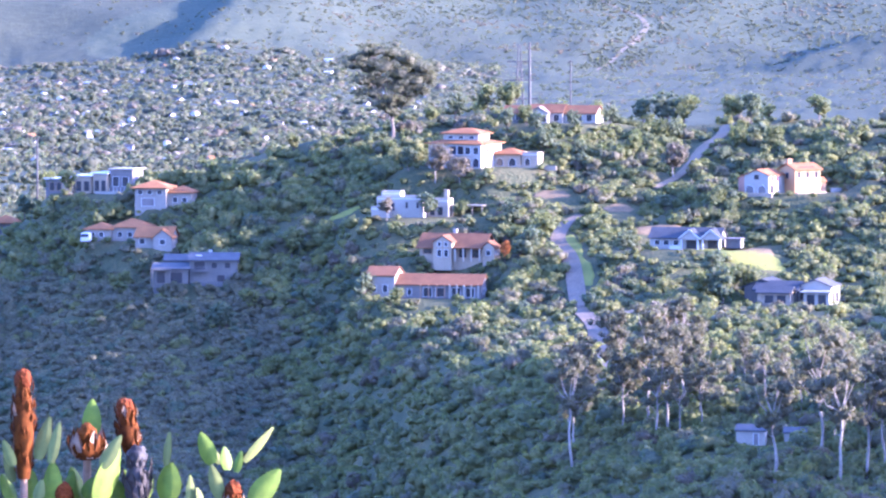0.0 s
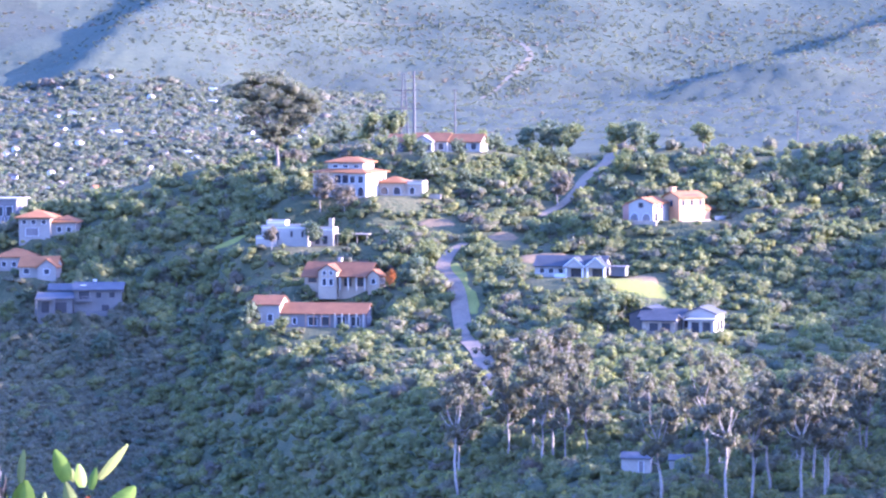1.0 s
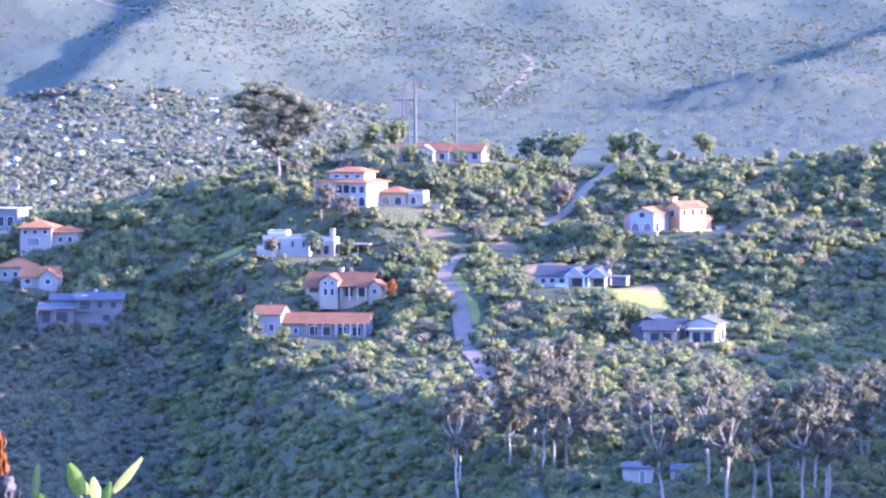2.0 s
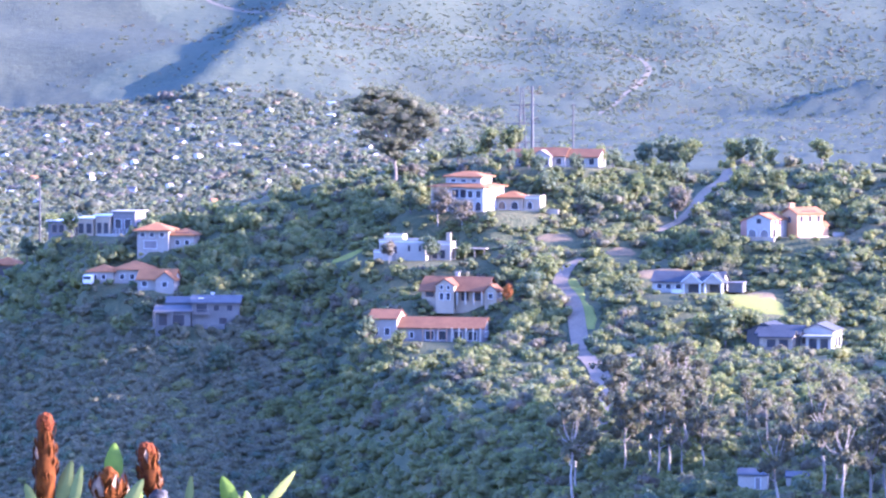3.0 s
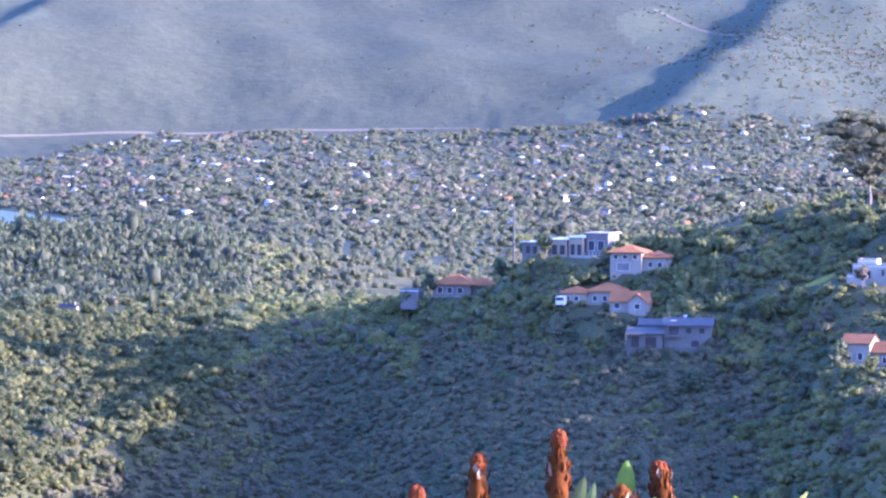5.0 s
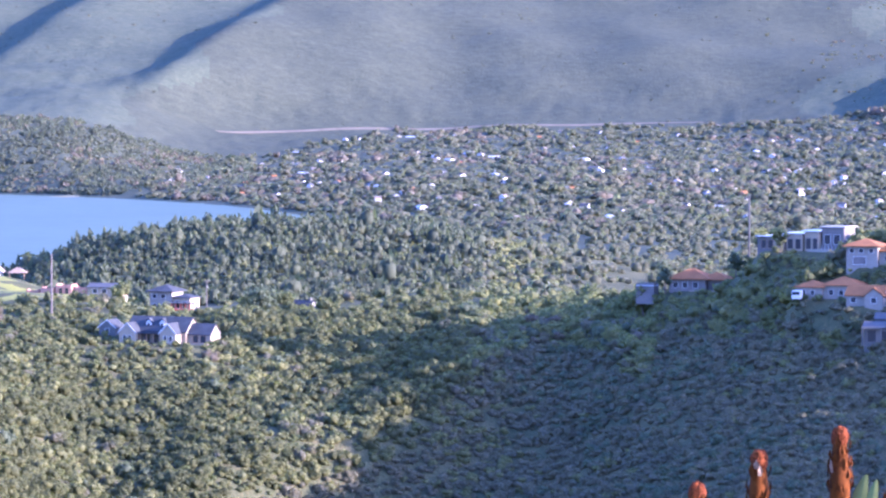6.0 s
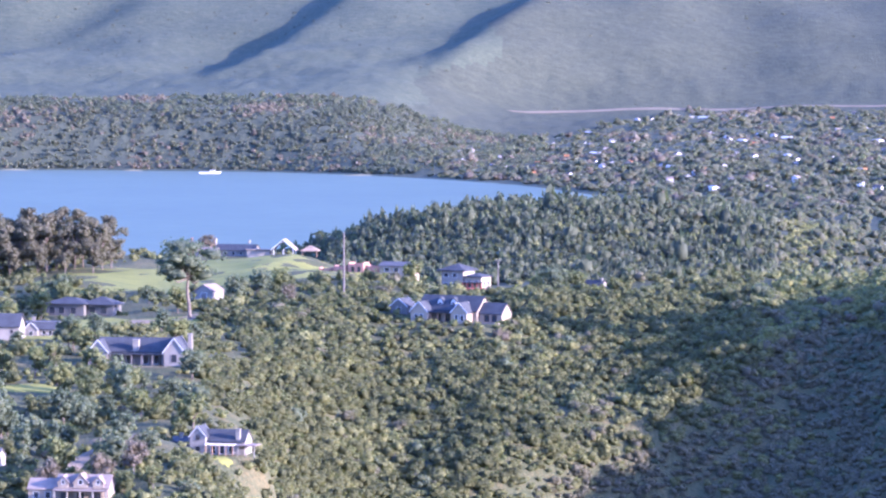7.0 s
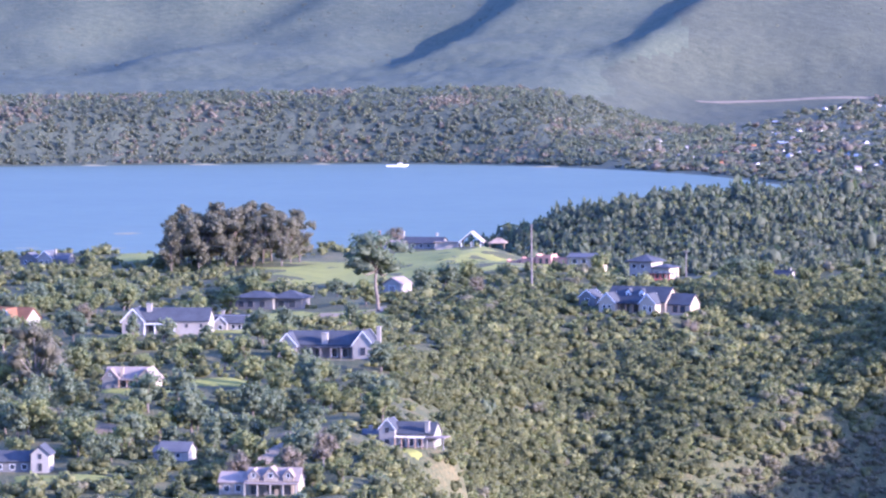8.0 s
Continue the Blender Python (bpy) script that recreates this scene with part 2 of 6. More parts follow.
# roads and drives: bearing, distance and width along each
ROAD = [(6.98, 700, 3.6), (7.0, 760, 3.6), (6.92, 800, 4), (6.68, 835, 3.7), (6.60, 873, 3.5), (6.36, 896, 3.2), (6.5, 908, 2.8), (6.68, 913, 2)]
UPPER_ROAD = [(7.7, 932, 2), (7.95, 938, 2.4), (8.2, 950, 2.8), (8.35, 960, 3), (8.62, 973, 3.2), (8.7, 985, 3.2), (9.2, 990, 3)]
DRIVE = [(6.92, 806, 5), (7.3, 822, 4.5), (7.7, 826, 4)]
FARM_ROAD = [(-13.5, 1008, 4), (-13.1, 1018, 8), (-12.6, 1035, 8), (-12.0, 1055, 6), (-11.6, 1063, 4)]
LOW_TRACK = [(-13.9, 752, 4), (-13.5, 775, 4), (-13.1, 800, 3.5)]
WINDING_TRACK = [(6.9, 4082, 3), (7.12, 4172, 4.5), (7.45, 4306, 6), (7.6, 4390, 7), (7.5, 4460, 5), (7.2, 4510, 3.5), (6.9, 4554, 3)]
FOOT_TRACK = [(-7.9, 4000, 8), (-7, 4066, 10), (-5.5, 4122, 11), (-4, 4130, 11), (-2.5, 4148, 10), (-1.3, 4144, 7)]
CONTOUR_TRACK = [(1.2, 4794, 5), (2.3, 4644, 7), (3.2, 4556, 5), (4.5, 4564, 3.5), (6.28, 4594, 3), (7.1, 4540, 3.5)]
# lawns and bare ground: bearing, distance, half width across, half depth
LAWNS = {"lawn": [(8.72, 876, 7, 7), (9.05, 868, 6, 7), (3.5, 938, 3.5, 1.6), (-15.5, 862, 8, 6), (-12.0, 788, 5, 3),
                  (-13.3, 1038, 22, 22), (-14.4, 985, 18, 8), (-8.0, 1128, 8, 8), (-8.7, 1122, 6, 8), (-14.35, 880, 7, 6),
                  (-16.6, 728, 10, 5), (-13.2, 1010, 10, 6), (6.55, 888, 2.5, 12), (6.75, 868, 2, 10), (10.2, 828, 8, 5), (-15.0, 1322, 26, 24), (-9.0, 1200, 10, 20)],
         "bare_ground": [(6.95, 742, 3, 5), (8.95, 874, 5, 8), (7.75, 898, 5, 4), (-15.9, 800, 9, 7), (-13.2, 795, 8, 6), (7.2, 918, 4, 3), (6.3, 928, 5, 2.5)]}
FIELD = (-11.4, 1248, 58, 98)


def spot(b, d):
    return d * math.sin(radians(b)), d * math.cos(radians(b))


def height(b, d):
    """The land's height with the building pads cut into it."""
    b, d = np.broadcast_arrays(np.asarray(b, float), np.asarray(d, float))
    z = raw_height(b, d)
    x, y = d * np.sin(np.radians(b)), d * np.cos(np.radians(b))
    for sb, sd, turn, r in SITES.values():
        sx, sy = spot(sb, sd)
        far = np.hypot(x - sx, y - sy)
        s = np.clip((r * 1.7 - far) / (r * 0.7), 0, 1)
        s = s * s * (3 - 2 * s)
        z = z * (1 - s) + float(raw_height(sb, sd)) * s
    return z


def ground_at(b, d):
    x, y = spot(b, d)
    return Vector((x, y, float(height(b, d))))


def mesh_of(name, verts, faces, material, smooth=False):
    """A mesh from arrays of corners and of triangles or quads."""
    verts, faces = np.asarray(verts, np.float32), np.asarray(faces, np.int32)
    me = bpy.data.meshes.new(name)
    k = faces.shape[1]
    me.vertices.add(len(verts)), me.loops.add(faces.size), me.polygons.add(len(faces))
    me.vertices.foreach_set("co", verts.ravel())
    me.loops.foreach_set("vertex_index", faces.ravel())
    me.polygons.foreach_set("loop_start", np.arange(0, faces.size, k, dtype=np.int32))
    me.update(calc_edges=True)
    me.polygons.foreach_set("use_smooth", np.full(len(faces), smooth))
    me.materials.append(material)
    me.validate()
    return me


# ---- the ground: one sheet all round the lookout ----
SOIL = surface("veld", (0.110, 0.092, 0.042), (0.042, 0.048, 0.022), size=9, fine=0.7, rough=0.95, bump=0.5, mixin=(0.066, 0.068, 0.033))

SLOPES = surface("fynbos_slope", (0.080, 0.085, 0.052), (0.046, 0.056, 0.036), size=9, fine=2.2, rough=0.95, bump=0.8, mixin=(0.060, 0.068, 0.043))
VELD = surface("renosterveld_slope", (0.063, 0.067, 0.043), (0.038, 0.045, 0.031), size=10, fine=2.2, rough=0.95, bump=0.8, mixin=(0.050, 0.055, 0.036))
FYNBOS = surface("fynbos_bushes", (0.092, 0.094, 0.060), (0.060, 0.066, 0.046), size=40, fine=6, rough=0.95, island=0.5)
LITTER = surface("forest_floor", (0.064, 0.070, 0.044), (0.044, 0.050, 0.033), size=30, fine=4, rough=0.95, bump=1.0)


def ground_sheet():
    fine = np.arange(-19.0, 14.01, 0.1)
    bearings = np.concatenate([np.arange(-180, -40, 10), np.arange(-40, -19, 1.0), fine, np.arange(14.5, 41, 0.5), np.arange(50, 180, 10)])
    dist = np.concatenate([[0.01, 2, 4, 8, 15, 30, 50, 70, 100, 150, 220, 300, 400, 480], np.arange(520, 1460, 6.0), np.arange(1470, 2200, 25.0),
                           np.arange(2200, 3300, 40.0), np.arange(3300, 4960, 18.0), [5200, 6000, 8000, 12000]])
    bb, dd = np.meshgrid(bearings, dist, indexing="ij")
    zz = height(bb, dd)
    x, y = dd * np.sin(np.radians(bb)), dd * np.cos(np.radians(bb))
    behind = np.clip((np.abs(bb) - 45) / 45, 0, 1)
    # the rough cover of far woods and bush
    rng = np.random.RandomState(62)
    rough = np.interp(dd, [3250, 3400, 4150, 4400], [0, 3.0, 2.6, 1.0])
    # smooth along the tracks
    for rows, low, high_b in ((FOOT_TRACK, -8.6, -0.9), (CONTOUR_TRACK, 1.0, 7.3)):
        at_b = np.interp(bb, [r[0] for r in rows], [r[1] for r in rows])
        rough = np.where((bb > low) & (bb < high_b) & (np.abs(dd - at_b) < 40), 0, rough)
    at_d = np.interp(dd, [r[1] for r in WINDING_TRACK], [r[0] for r in WINDING_TRACK])
    rough = np.where((dd > 4060) & (dd < 4570) & (np.abs(bb - at_d) < 0.35), 0, rough)
    zz = zz + np.where((dd > 3250) & (zz > 3), rng.uniform(0, 1, zz.shape), 0) * rough
    zz = zz * (1 - behind) + behind * np.minimum(zz, EYE - 1.65 - np.minimum(dd, 3000) * 0.012)
    v = np.stack([x, y, zz], -1).reshape(-1, 3)
    n, m = bb.shape
    i, j = np.meshgrid(np.arange(n), np.arange(m - 1), indexing="ij")
    a, c = i * m + j, ((i + 1) % n) * m + j
    f = np.stack([a, a + 1, c + 1, c], -1).reshape(-1, 4)
    me = mesh_of("ground", v, f, SOIL, True)
    me.materials.append(SLOPES)
    high = dd[i, j] > 3640 + 60 * np.sin(bb[i, j] * 2.3)
    me.materials.append(LITTER)
    me.materials.append(VELD)
    bq, dq = bb[i, j], dd[i, j]
    dry = (bq > -8.6 + 0.0032 * (dq - 4100) + 0.3 * np.sin(dq * 0.02)) & (bq < 0.2 + 0.0016 * (dq - 4100) + 0.5 * np.sin(dq * 0.013))
    wooded = ((dq > 1900) & (dq < np.interp(bq, [-8.5, -5.5], [3600, 4060]) + 40 * np.sin(bq * 2.9)) & (bq > -10)) | ((bq < -7.6) & (dq > 3380) & (dq <= 3720)) | ((bq > 3.4 + 0.5 * np.sin(dq * 0.017) + 0.3 * np.sin(dq * 0.041)) & (dq > 3100) & (dq < 4280 + 50 * np.sin(bq * 3))) | ((bq > -11.6) & (bq < -4.0) & (dq > 1560) & (dq < 1920))
    me.polygons.foreach_set("material_index", np.where(wooded, 2, np.where(dry & high, 3, high)).ravel().astype(np.int32))
    ob = new("ground", me)
    return tagged(ob, "scrub-covered hillsides running down to a lagoon and up a mountain", "ground", kind="structure")


ground_sheet()

WATER = surface("water", (0.076, 0.098, 0.062), (0.064, 0.084, 0.054), size=160, fine=20, rough=0.65, bump=0.25, specular=0.12)
v = [spot(b, d) for d in (1450, 4400) for b in np.linspace(-40, 0, 41)]
f = [(i, i + 1, 42 + i, 41 + i) for i in range(40)]
tagged(new("lagoon", mesh_of("lagoon", [(x, y, 0.0) for x, y in v], f, WATER)), "calm pale blue lagoon under a hazy sky", "water", kind="structure")

# ---- roads, lawns, the field ----
TRACK = surface("gravel", (0.205, 0.158, 0.098), (0.125, 0.098, 0.064), size=5, fine=0.4, rough=0.95, bump=0.04)
TAR = surface("paving", (0.19, 0.145, 0.098), (0.11, 0.085, 0.060), size=6, fine=0.5, rough=0.9, bump=0.03)
GRASS = surface("grass", (0.190, 0.182, 0.038), (0.115, 0.118, 0.030), size=9, fine=0.5, rough=0.9, bump=0.12)
EARTH = surface("earth", (0.165, 0.118, 0.062), (0.095, 0.072, 0.040), size=4, fine=0.5, rough=0.95, bump=0.15)


def strip(name, label, rows, material):
    b, d, w = (np.array(c, float) for c in zip(*rows))
    s = np.linspace(0, len(rows) - 1, len(rows) * 8)
    k = np.arange(len(rows))
    x, y = d * np.sin(np.radians(b)), d * np.cos(np.radians(b))
    x, y, w = np.interp(s, k, x), np.interp(s, k, y), np.interp(s, k, w)
    for _ in range(6):
        x[1:-1], y[1:-1] = (x[:-2] + 2 * x[1:-1] + x[2:]) / 4, (y[:-2] + 2 * y[1:-1] + y[2:]) / 4
    tx, ty = np.gradient(x), np.gradient(y)
    n = np.hypot(tx, ty)
    verts = []
    for side in (-1, -0.33, 0.33, 1):
        px, py = x - ty / n * w / 2 * side, y + tx / n * w / 2 * side
        pb, pd = np.degrees(np.arctan2(px, py)), np.hypot(px, py)
        verts.append(np.stack([px, py, height(pb, pd) + 0.25], -1))
    v = np.stack(verts, 1).reshape(-1, 3)
    f = [(i * 4 + j, i * 4 + j + 1, i * 4 + j + 5, i * 4 + j + 4) for i in range(len(x) - 1) for j in range(3)]
    return tagged(new(name, mesh_of(name, v, f, material, True)), label, "road", kind="structure")


def patch(name, label, b, d, rx, ry, material, seed):
    """A lawn or bare patch with an uneven outline, laid on the ground."""
    cx, cy = spot(b, d)
    rng = np.random.RandomState(seed)
    rings, spokes = 7, 28
    v, f = [], []
    ang = np.linspace(0, math.tau, spokes, endpoint=False)
    edge = 1 + 0.16 * np.sin(2 * ang + rng.rand() * 6) + 0.12 * np.sin(3 * ang + rng.rand() * 6) + 0.08 * np.sin(7 * ang + rng.rand() * 6)
    for r in range(rings + 1):
        k = max(r / rings, 0.02)
        px, py = cx + rx * k * edge * np.cos(ang), cy + ry * k * edge * np.sin(ang)
        pz = height(np.degrees(np.arctan2(px, py)), np.hypot(px, py)) + 0.16 - (0.3 if r == rings else 0)
        v += list(zip(px, py, pz))
    for r in range(rings):
        for s in range(spokes):
            f.append((r * spokes + s, (r + 1) * spokes + s, (r + 1) * spokes + (s + 1) % spokes, r * spokes + (s + 1) % spokes))
    return tagged(new(name, mesh_of(name, v, f, material, True)), label, "lawn" if "lawn" in name or "field" in name else "ground", kind="structure")


strip("road", "pale concrete lane climbing the hill between bushes", ROAD, TAR)
strip("road", "sandy lane near the hilltop among bushes", UPPER_ROAD, TRACK)
strip("road", "short gravel drive branching off the lane", DRIVE, TRACK)
strip("road", "wide sandy farm drive beside a lawn", FARM_ROAD, TRACK)
strip("road", "narrow dirt track between garden trees", LOW_TRACK, TRACK)
for i, (b, d, rx, ry) in enumerate(LAWNS["lawn"]):
    patch("lawn", "mown green lawn on the hillside", b, d, rx, ry, GRASS, i)
for i, (b, d, rx, ry) in enumerate(LAWNS["bare_ground"]):
    patch("bare_ground", "patch of bare ochre earth among the scrub", b, d, rx, ry, EARTH, 40 + i)
patch("field", "open green pasture above the lagoon", *FIELD, GRASS, 77)

# ---- plants ----


def ball(level):
    bm = bmesh.new()
    bmesh.ops.create_icosphere(bm, subdivisions=level, radius=1)
    v = np.array([p.co[:] for p in bm.verts])
    f = np.array([[p.index for p in q.verts] for q in bm.faces])
    bm.free()
    return v, f


BALL = {1: ball(1), 2: ball(2), 3: ball(3)}


def joined(pieces):
    """Arrays of corners and triangles of several pieces as one."""
    vs, fs, n = [], [], 0
    for v, f in pieces:
        vs.append(v), fs.append(np.asarray(f) + n)
        n += len(v)
    return np.concatenate(vs), np.concatenate(fs)


def lump(rng, centre, radius, level=2, rough=0.3):
    """An uneven mass of leaves."""
    v, f = BALL[level]
    k = np.ones(len(v))
    for _ in range(7):
        d = rng.normal(size=3)
        d /= np.linalg.norm(d)
        k = k + rough * 0.9 * np.exp(-((v - d) ** 2).sum(1) / 0.25) * rng.uniform(-0.5, 1)
    k = k + rough * rng.uniform(-0.5, 0.5, len(v))
    return v * k[:, None] * radius + centre, f


def leaves(rng, centre, radius, count, size, loose=0.75, inner=0.88):
    """Leaf sprays: triangles that lie roughly along the outside of a mass."""
    d = rng.normal(size=(count, 3))
    d /= np.linalg.norm(d, axis=1)[:, None]
    d[:, 2] = np.where(d[:, 2] < -0.15, -d[:, 2], d[:, 2])
    c = centre + d * np.asarray(radius) * rng.uniform(inner, 1.12, (count, 1))
    n = d + rng.normal(size=(count, 3)) * loose
    n /= np.linalg.norm(n, axis=1)[:, None]
    a = np.cross(n, rng.normal(size=(count, 3)))
    a /= np.linalg.norm(a, axis=1)[:, None]
    b = np.cross(n, a)
    s = size * rng.uniform(0.55, 1.4, (count, 1))
    v = np.stack([c - a * s * 0.6 - b * s * 0.35, c + a * s * 0.6 - b * s * 0.35, c + b * s * 0.75], 1).reshape(-1, 3)
    return v, np.arange(count * 3).reshape(-1, 3)


def bush(seed, lumps=4, sprays=120, size=0.27, level=1):
    """One bush about 2 across, on its base: a low mass with smaller ones round it, all of leaf sprays."""
    rng = np.random.RandomState(seed)
    pieces = []
    for k in range(lumps):
        r = rng.uniform(0.38, 0.6) if k else 0.74
        a, o = rng.uniform(0, math.tau), rng.uniform(0.35, 0.75)
        c = np.array([math.cos(a) * o, math.sin(a) * o, rng.uniform(0.1, 0.7)]) if k else np.array([0, 0, 0.35])
        rr = np.array([r * rng.uniform(0.8, 1.2), r * rng.uniform(0.8, 1.2), r * rng.uniform(0.65, 0.95)])
        pieces.append(lump(rng, c, rr * 0.8, level if not k else 1, 0.36))
        pieces.append(leaves(rng, c, rr, int(sprays * (0.4 if not k and lumps > 1 else 0.6 / max(lumps - 1, 0.6))), size, 0.6, 0.78))
    return joined(pieces)


def spread(name, label, material, templates, x, y, z, size, seed, category="shrubs", tall=(0.8, 1.25)):
    """Many plants as one mesh."""
    rng = np.random.RandomState(seed)
    pick = rng.randint(0, len(templates), len(x))
    pieces = []
    for k, (v, f) in enumerate(templates):
        sel = np.nonzero(pick == k)[0]
        if not len(sel):
            continue
        a = rng.uniform(0, math.tau, len(sel))
        s = size[sel]
        h = s * rng.uniform(*tall, len(sel))
        vx = (v[None, :, 0] * np.cos(a)[:, None] - v[None, :, 1] * np.sin(a)[:, None]) * s[:, None] + x[sel][:, None]
        vy = (v[None, :, 0] * np.sin(a)[:, None] + v[None, :, 1] * np.cos(a)[:, None]) * s[:, None] + y[sel][:, None]
        vz = v[None, :, 2] * h[:, None] + z[sel][:, None]
        vv = np.stack([vx, vy, vz], -1).reshape(-1, 3)
        ff = (f[None] + (np.arange(len(sel)) * len(v))[:, None, None]).reshape(-1, 3)
        pieces.append((vv, ff))
    v, f = joined(pieces)
    return tagged(new(name, mesh_of(name, v, f, material, True)), label, category, kind="stuff")


def is_clear(b, d, margin=1.0, reach=0.9):
    """True where nothing is built, mown or driven on."""
    x, y = d * np.sin(np.radians(b)), d * np.cos(np.radians(b))
    ok = np.ones(len(x), bool)
    for sb, sd, turn, r in SITES.values():
        sx, sy = spot(sb, sd)
        # the ground before a house stays open a little further than behind it
        far = np.hypot((x - sx), (y - sy) * np.where(y < sy, 0.8, 0.95))
        ok &= far > r * np.where(b < -11, 0.85, reach) + margin * 0.5
    for rows in (ROAD, UPPER_ROAD, DRIVE, FARM_ROAD, LOW_TRACK):
        for (b0, d0, w0), (b1, d1, w1) in zip(rows[:-1], rows[1:]):
            for s in np.linspace(0, 1, 9):
                px, py = spot(b0 + (b1 - b0) * s, d0 + (d1 - d0) * s)
                ok &= np.hypot(x - px, (y - py) * np.where(y < py, 0.8, 1)) > (w0 + (w1 - w0) * s) / 2 + margin
    for group in LAWNS.values():
        for lb, ld, rx, ry in group:
            px, py = spot(lb, ld)
            ok &= np.hypot((x - px) / (rx + margin), (y - py) / (ry + margin + np.where(y < py, 6, 0))) > 0.95
    px, py = spot(FIELD[0], FIELD[1])
    ok &= np.hypot((x - px) / FIELD[2], (y - py) / FIELD[3]) > 1.0
    return ok


def steepness(b, d):
    """The steep slope above the gully carries only low growth."""
    return np.clip((3.2 - b) / 1.2, 0, 1) * np.clip((b + 9.0) / 1.0, 0, 1) * np.clip((np.where(b < -2, across(MIDL[0], b) - 4, across(MIDH[0], b) + 14) - d) / 25, 0, 1)


def sown(count, b0, b1, d0, d1, seed, margin=1.0, slope_bias=True, reach=0.9):
    """Places on the ground, thicker where it slopes towards the lookout."""
    rng = np.random.RandomState(seed)
    b = rng.uniform(b0, b1, count * 16)
    d = np.sqrt(rng.uniform(d0 * d0, d1 * d1, count * 16))
    z = height(b, d)
    if slope_bias:
        rise = (height(b, d + 4) - z) / 4 + (EYE - z) / d
        bank = (b > -12.4) & (b < -2) & (d < 1120)
        w = np.clip(rise / 0.12, np.where(bank, 0.7, 0.16), 6.0) * (900 / d) * np.where(bank & (d < 1080), 1.9, 1) * (1 + 1.2 * steepness(b, d))
        # gardens and old fields keep the valley floor half open
        open_land = np.clip(0.6 + 0.55 * wave(d * np.sin(np.radians(b)), d, 46, 9), 0.2, 0.9)
        w = w * np.where((b < -11.4) & (d < 1110), open_land, 1)
        keep = rng.uniform(0, 5.0, len(b)) < w
        b, d = b[keep], d[keep]
    ok = is_clear(b, d, margin, reach)
    b, d = b[ok][:count], d[ok][:count]
    return b, d, d * np.sin(np.radians(b)), d * np.cos(np.radians(b)), height(b, d)


def lower_by_houses(x, y, size):
    """Gardeners keep the growth before the houses low."""
    for sb, sd, turn, r in SITES.values():
        sx, sy = spot(sb, sd)
        close = np.hypot(x - sx, (y - sy) * np.where(y < sy, 0.42, 1.0)) < r * 1.15
        size = np.where(close, np.minimum(size, 0.75 + 0.25 * size), size)
    return size


BUSHES = [bush(s, lumps=5, sprays=125, size=0.2) for s in range(8)]
LIGHT = [bush(10 + s, lumps=4, sprays=60, size=0.24) for s in range(6)]
SMALL = [bush(20 + s, lumps=1, sprays=24, size=0.32) for s in range(5)]
CANOPY = [bush(30 + s, lumps=2, sprays=12, size=0.34) for s in range(6)]

b, d, x, y, z = sown(19500, -18.6, 13.6, 590, 1420, 11, reach=0.66)
kind = wave(x, y, 70, 21) + 0.9 * np.random.RandomState(5).normal(size=len(x))
size = np.random.RandomState(6).gamma(4, 0.34, len(x)) + 1.0
size = np.minimum(size * 0.98, 3.0) * np.where(b > 3, 0.84, 1)
size = size * (1 - 0.4 * steepness(b, d)) * np.where((b < -5) & (d < 1110), 0.82, 1)
kind = kind + np.where(b > 2.2, 0.55, 0) * (1 - steepness(b, d)) - np.where(b < -4.5, 1.0, 0)
# on the steep slope bushes take greyer foliage, imitating bluish shade in colour
shade_grey = steepness(b, d) + 0.35 * wave(x, y, 45, 63) > 0.5
kind = np.where(shade_grey, 1.3 + 0.25 * np.clip(kind, -2, 2), kind)
size = lower_by_houses(x, y, size)
for name, label, material, lo, hi in (
        ("scrub", "dense dark green bushes covering the hillside", GREEN, -9, 0.0),
        ("scrub", "olive green rounded bushes on the slope", OLIVE, 0.0, 0.95),
        ("scrub", "grey-green fynbos bushes on the slope", GREY, 0.95, 1.55),
        ("scrub", "dark green evergreen thicket on the slope", DEEP, 1.55, 2.05),
        ("scrub", "yellow-green flowering bushes", LIME, 2.05, 2.35),
        ("scrub", "brown dry leafless bushes", BROWN, 2.35, 9)):
    sel = (kind >= lo) & (kind < hi)
    for plants, part_of in ((BUSHES, d < 960), (LIGHT, d >= 960)):
        here = sel & part_of & ((b > -4.5) | (lo > -5))
        spread(name, label, material, plants, x[here], y[here], z[here] - 0.2, size[here], 31)
for plants, part_of in ((BUSHES, d < 960), (LIGHT, d >= 960)):
    here = (kind < 0) & (b <= -4.5) & part_of
    spread("scrub", "close dark green bushes of the valley bank", VALLEY, plants, x[here], y[here], z[here] - 0.2, size[here], 31)
b, d, x, y, z = sown(30000, -18.6, 13.6, 590, 1420, 12, margin=0.2, reach=0.5)
size = np.random.RandomState(7).uniform(0.7, 1.6, len(x))
# the low growth there is greyed for the same bluish shade
shade_grey = steepness(b, d) + 0.35 * wave(x, y, 45, 63) > 0.5
for label, material, part_of in (("low olive scrub between the larger bushes", OLIVE, 0), ("low green scrub between the larger bushes", GREEN, 1)):
    sel = (np.random.RandomState(71).rand(len(x)) + 0.5 * steepness(b, d) > 0.55) == bool(part_of)
    sel &= ~shade_grey
    spread("undergrowth", label, material, SMALL, x[sel], y[sel], z[sel] - 0.1, size[sel], 32)
sel = shade_grey
spread("undergrowth", "low scrub on the steep slope, greyed to imitate bluish shade", GREY, SMALL, x[sel], y[sel], z[sel] - 0.1, size[sel], 32)

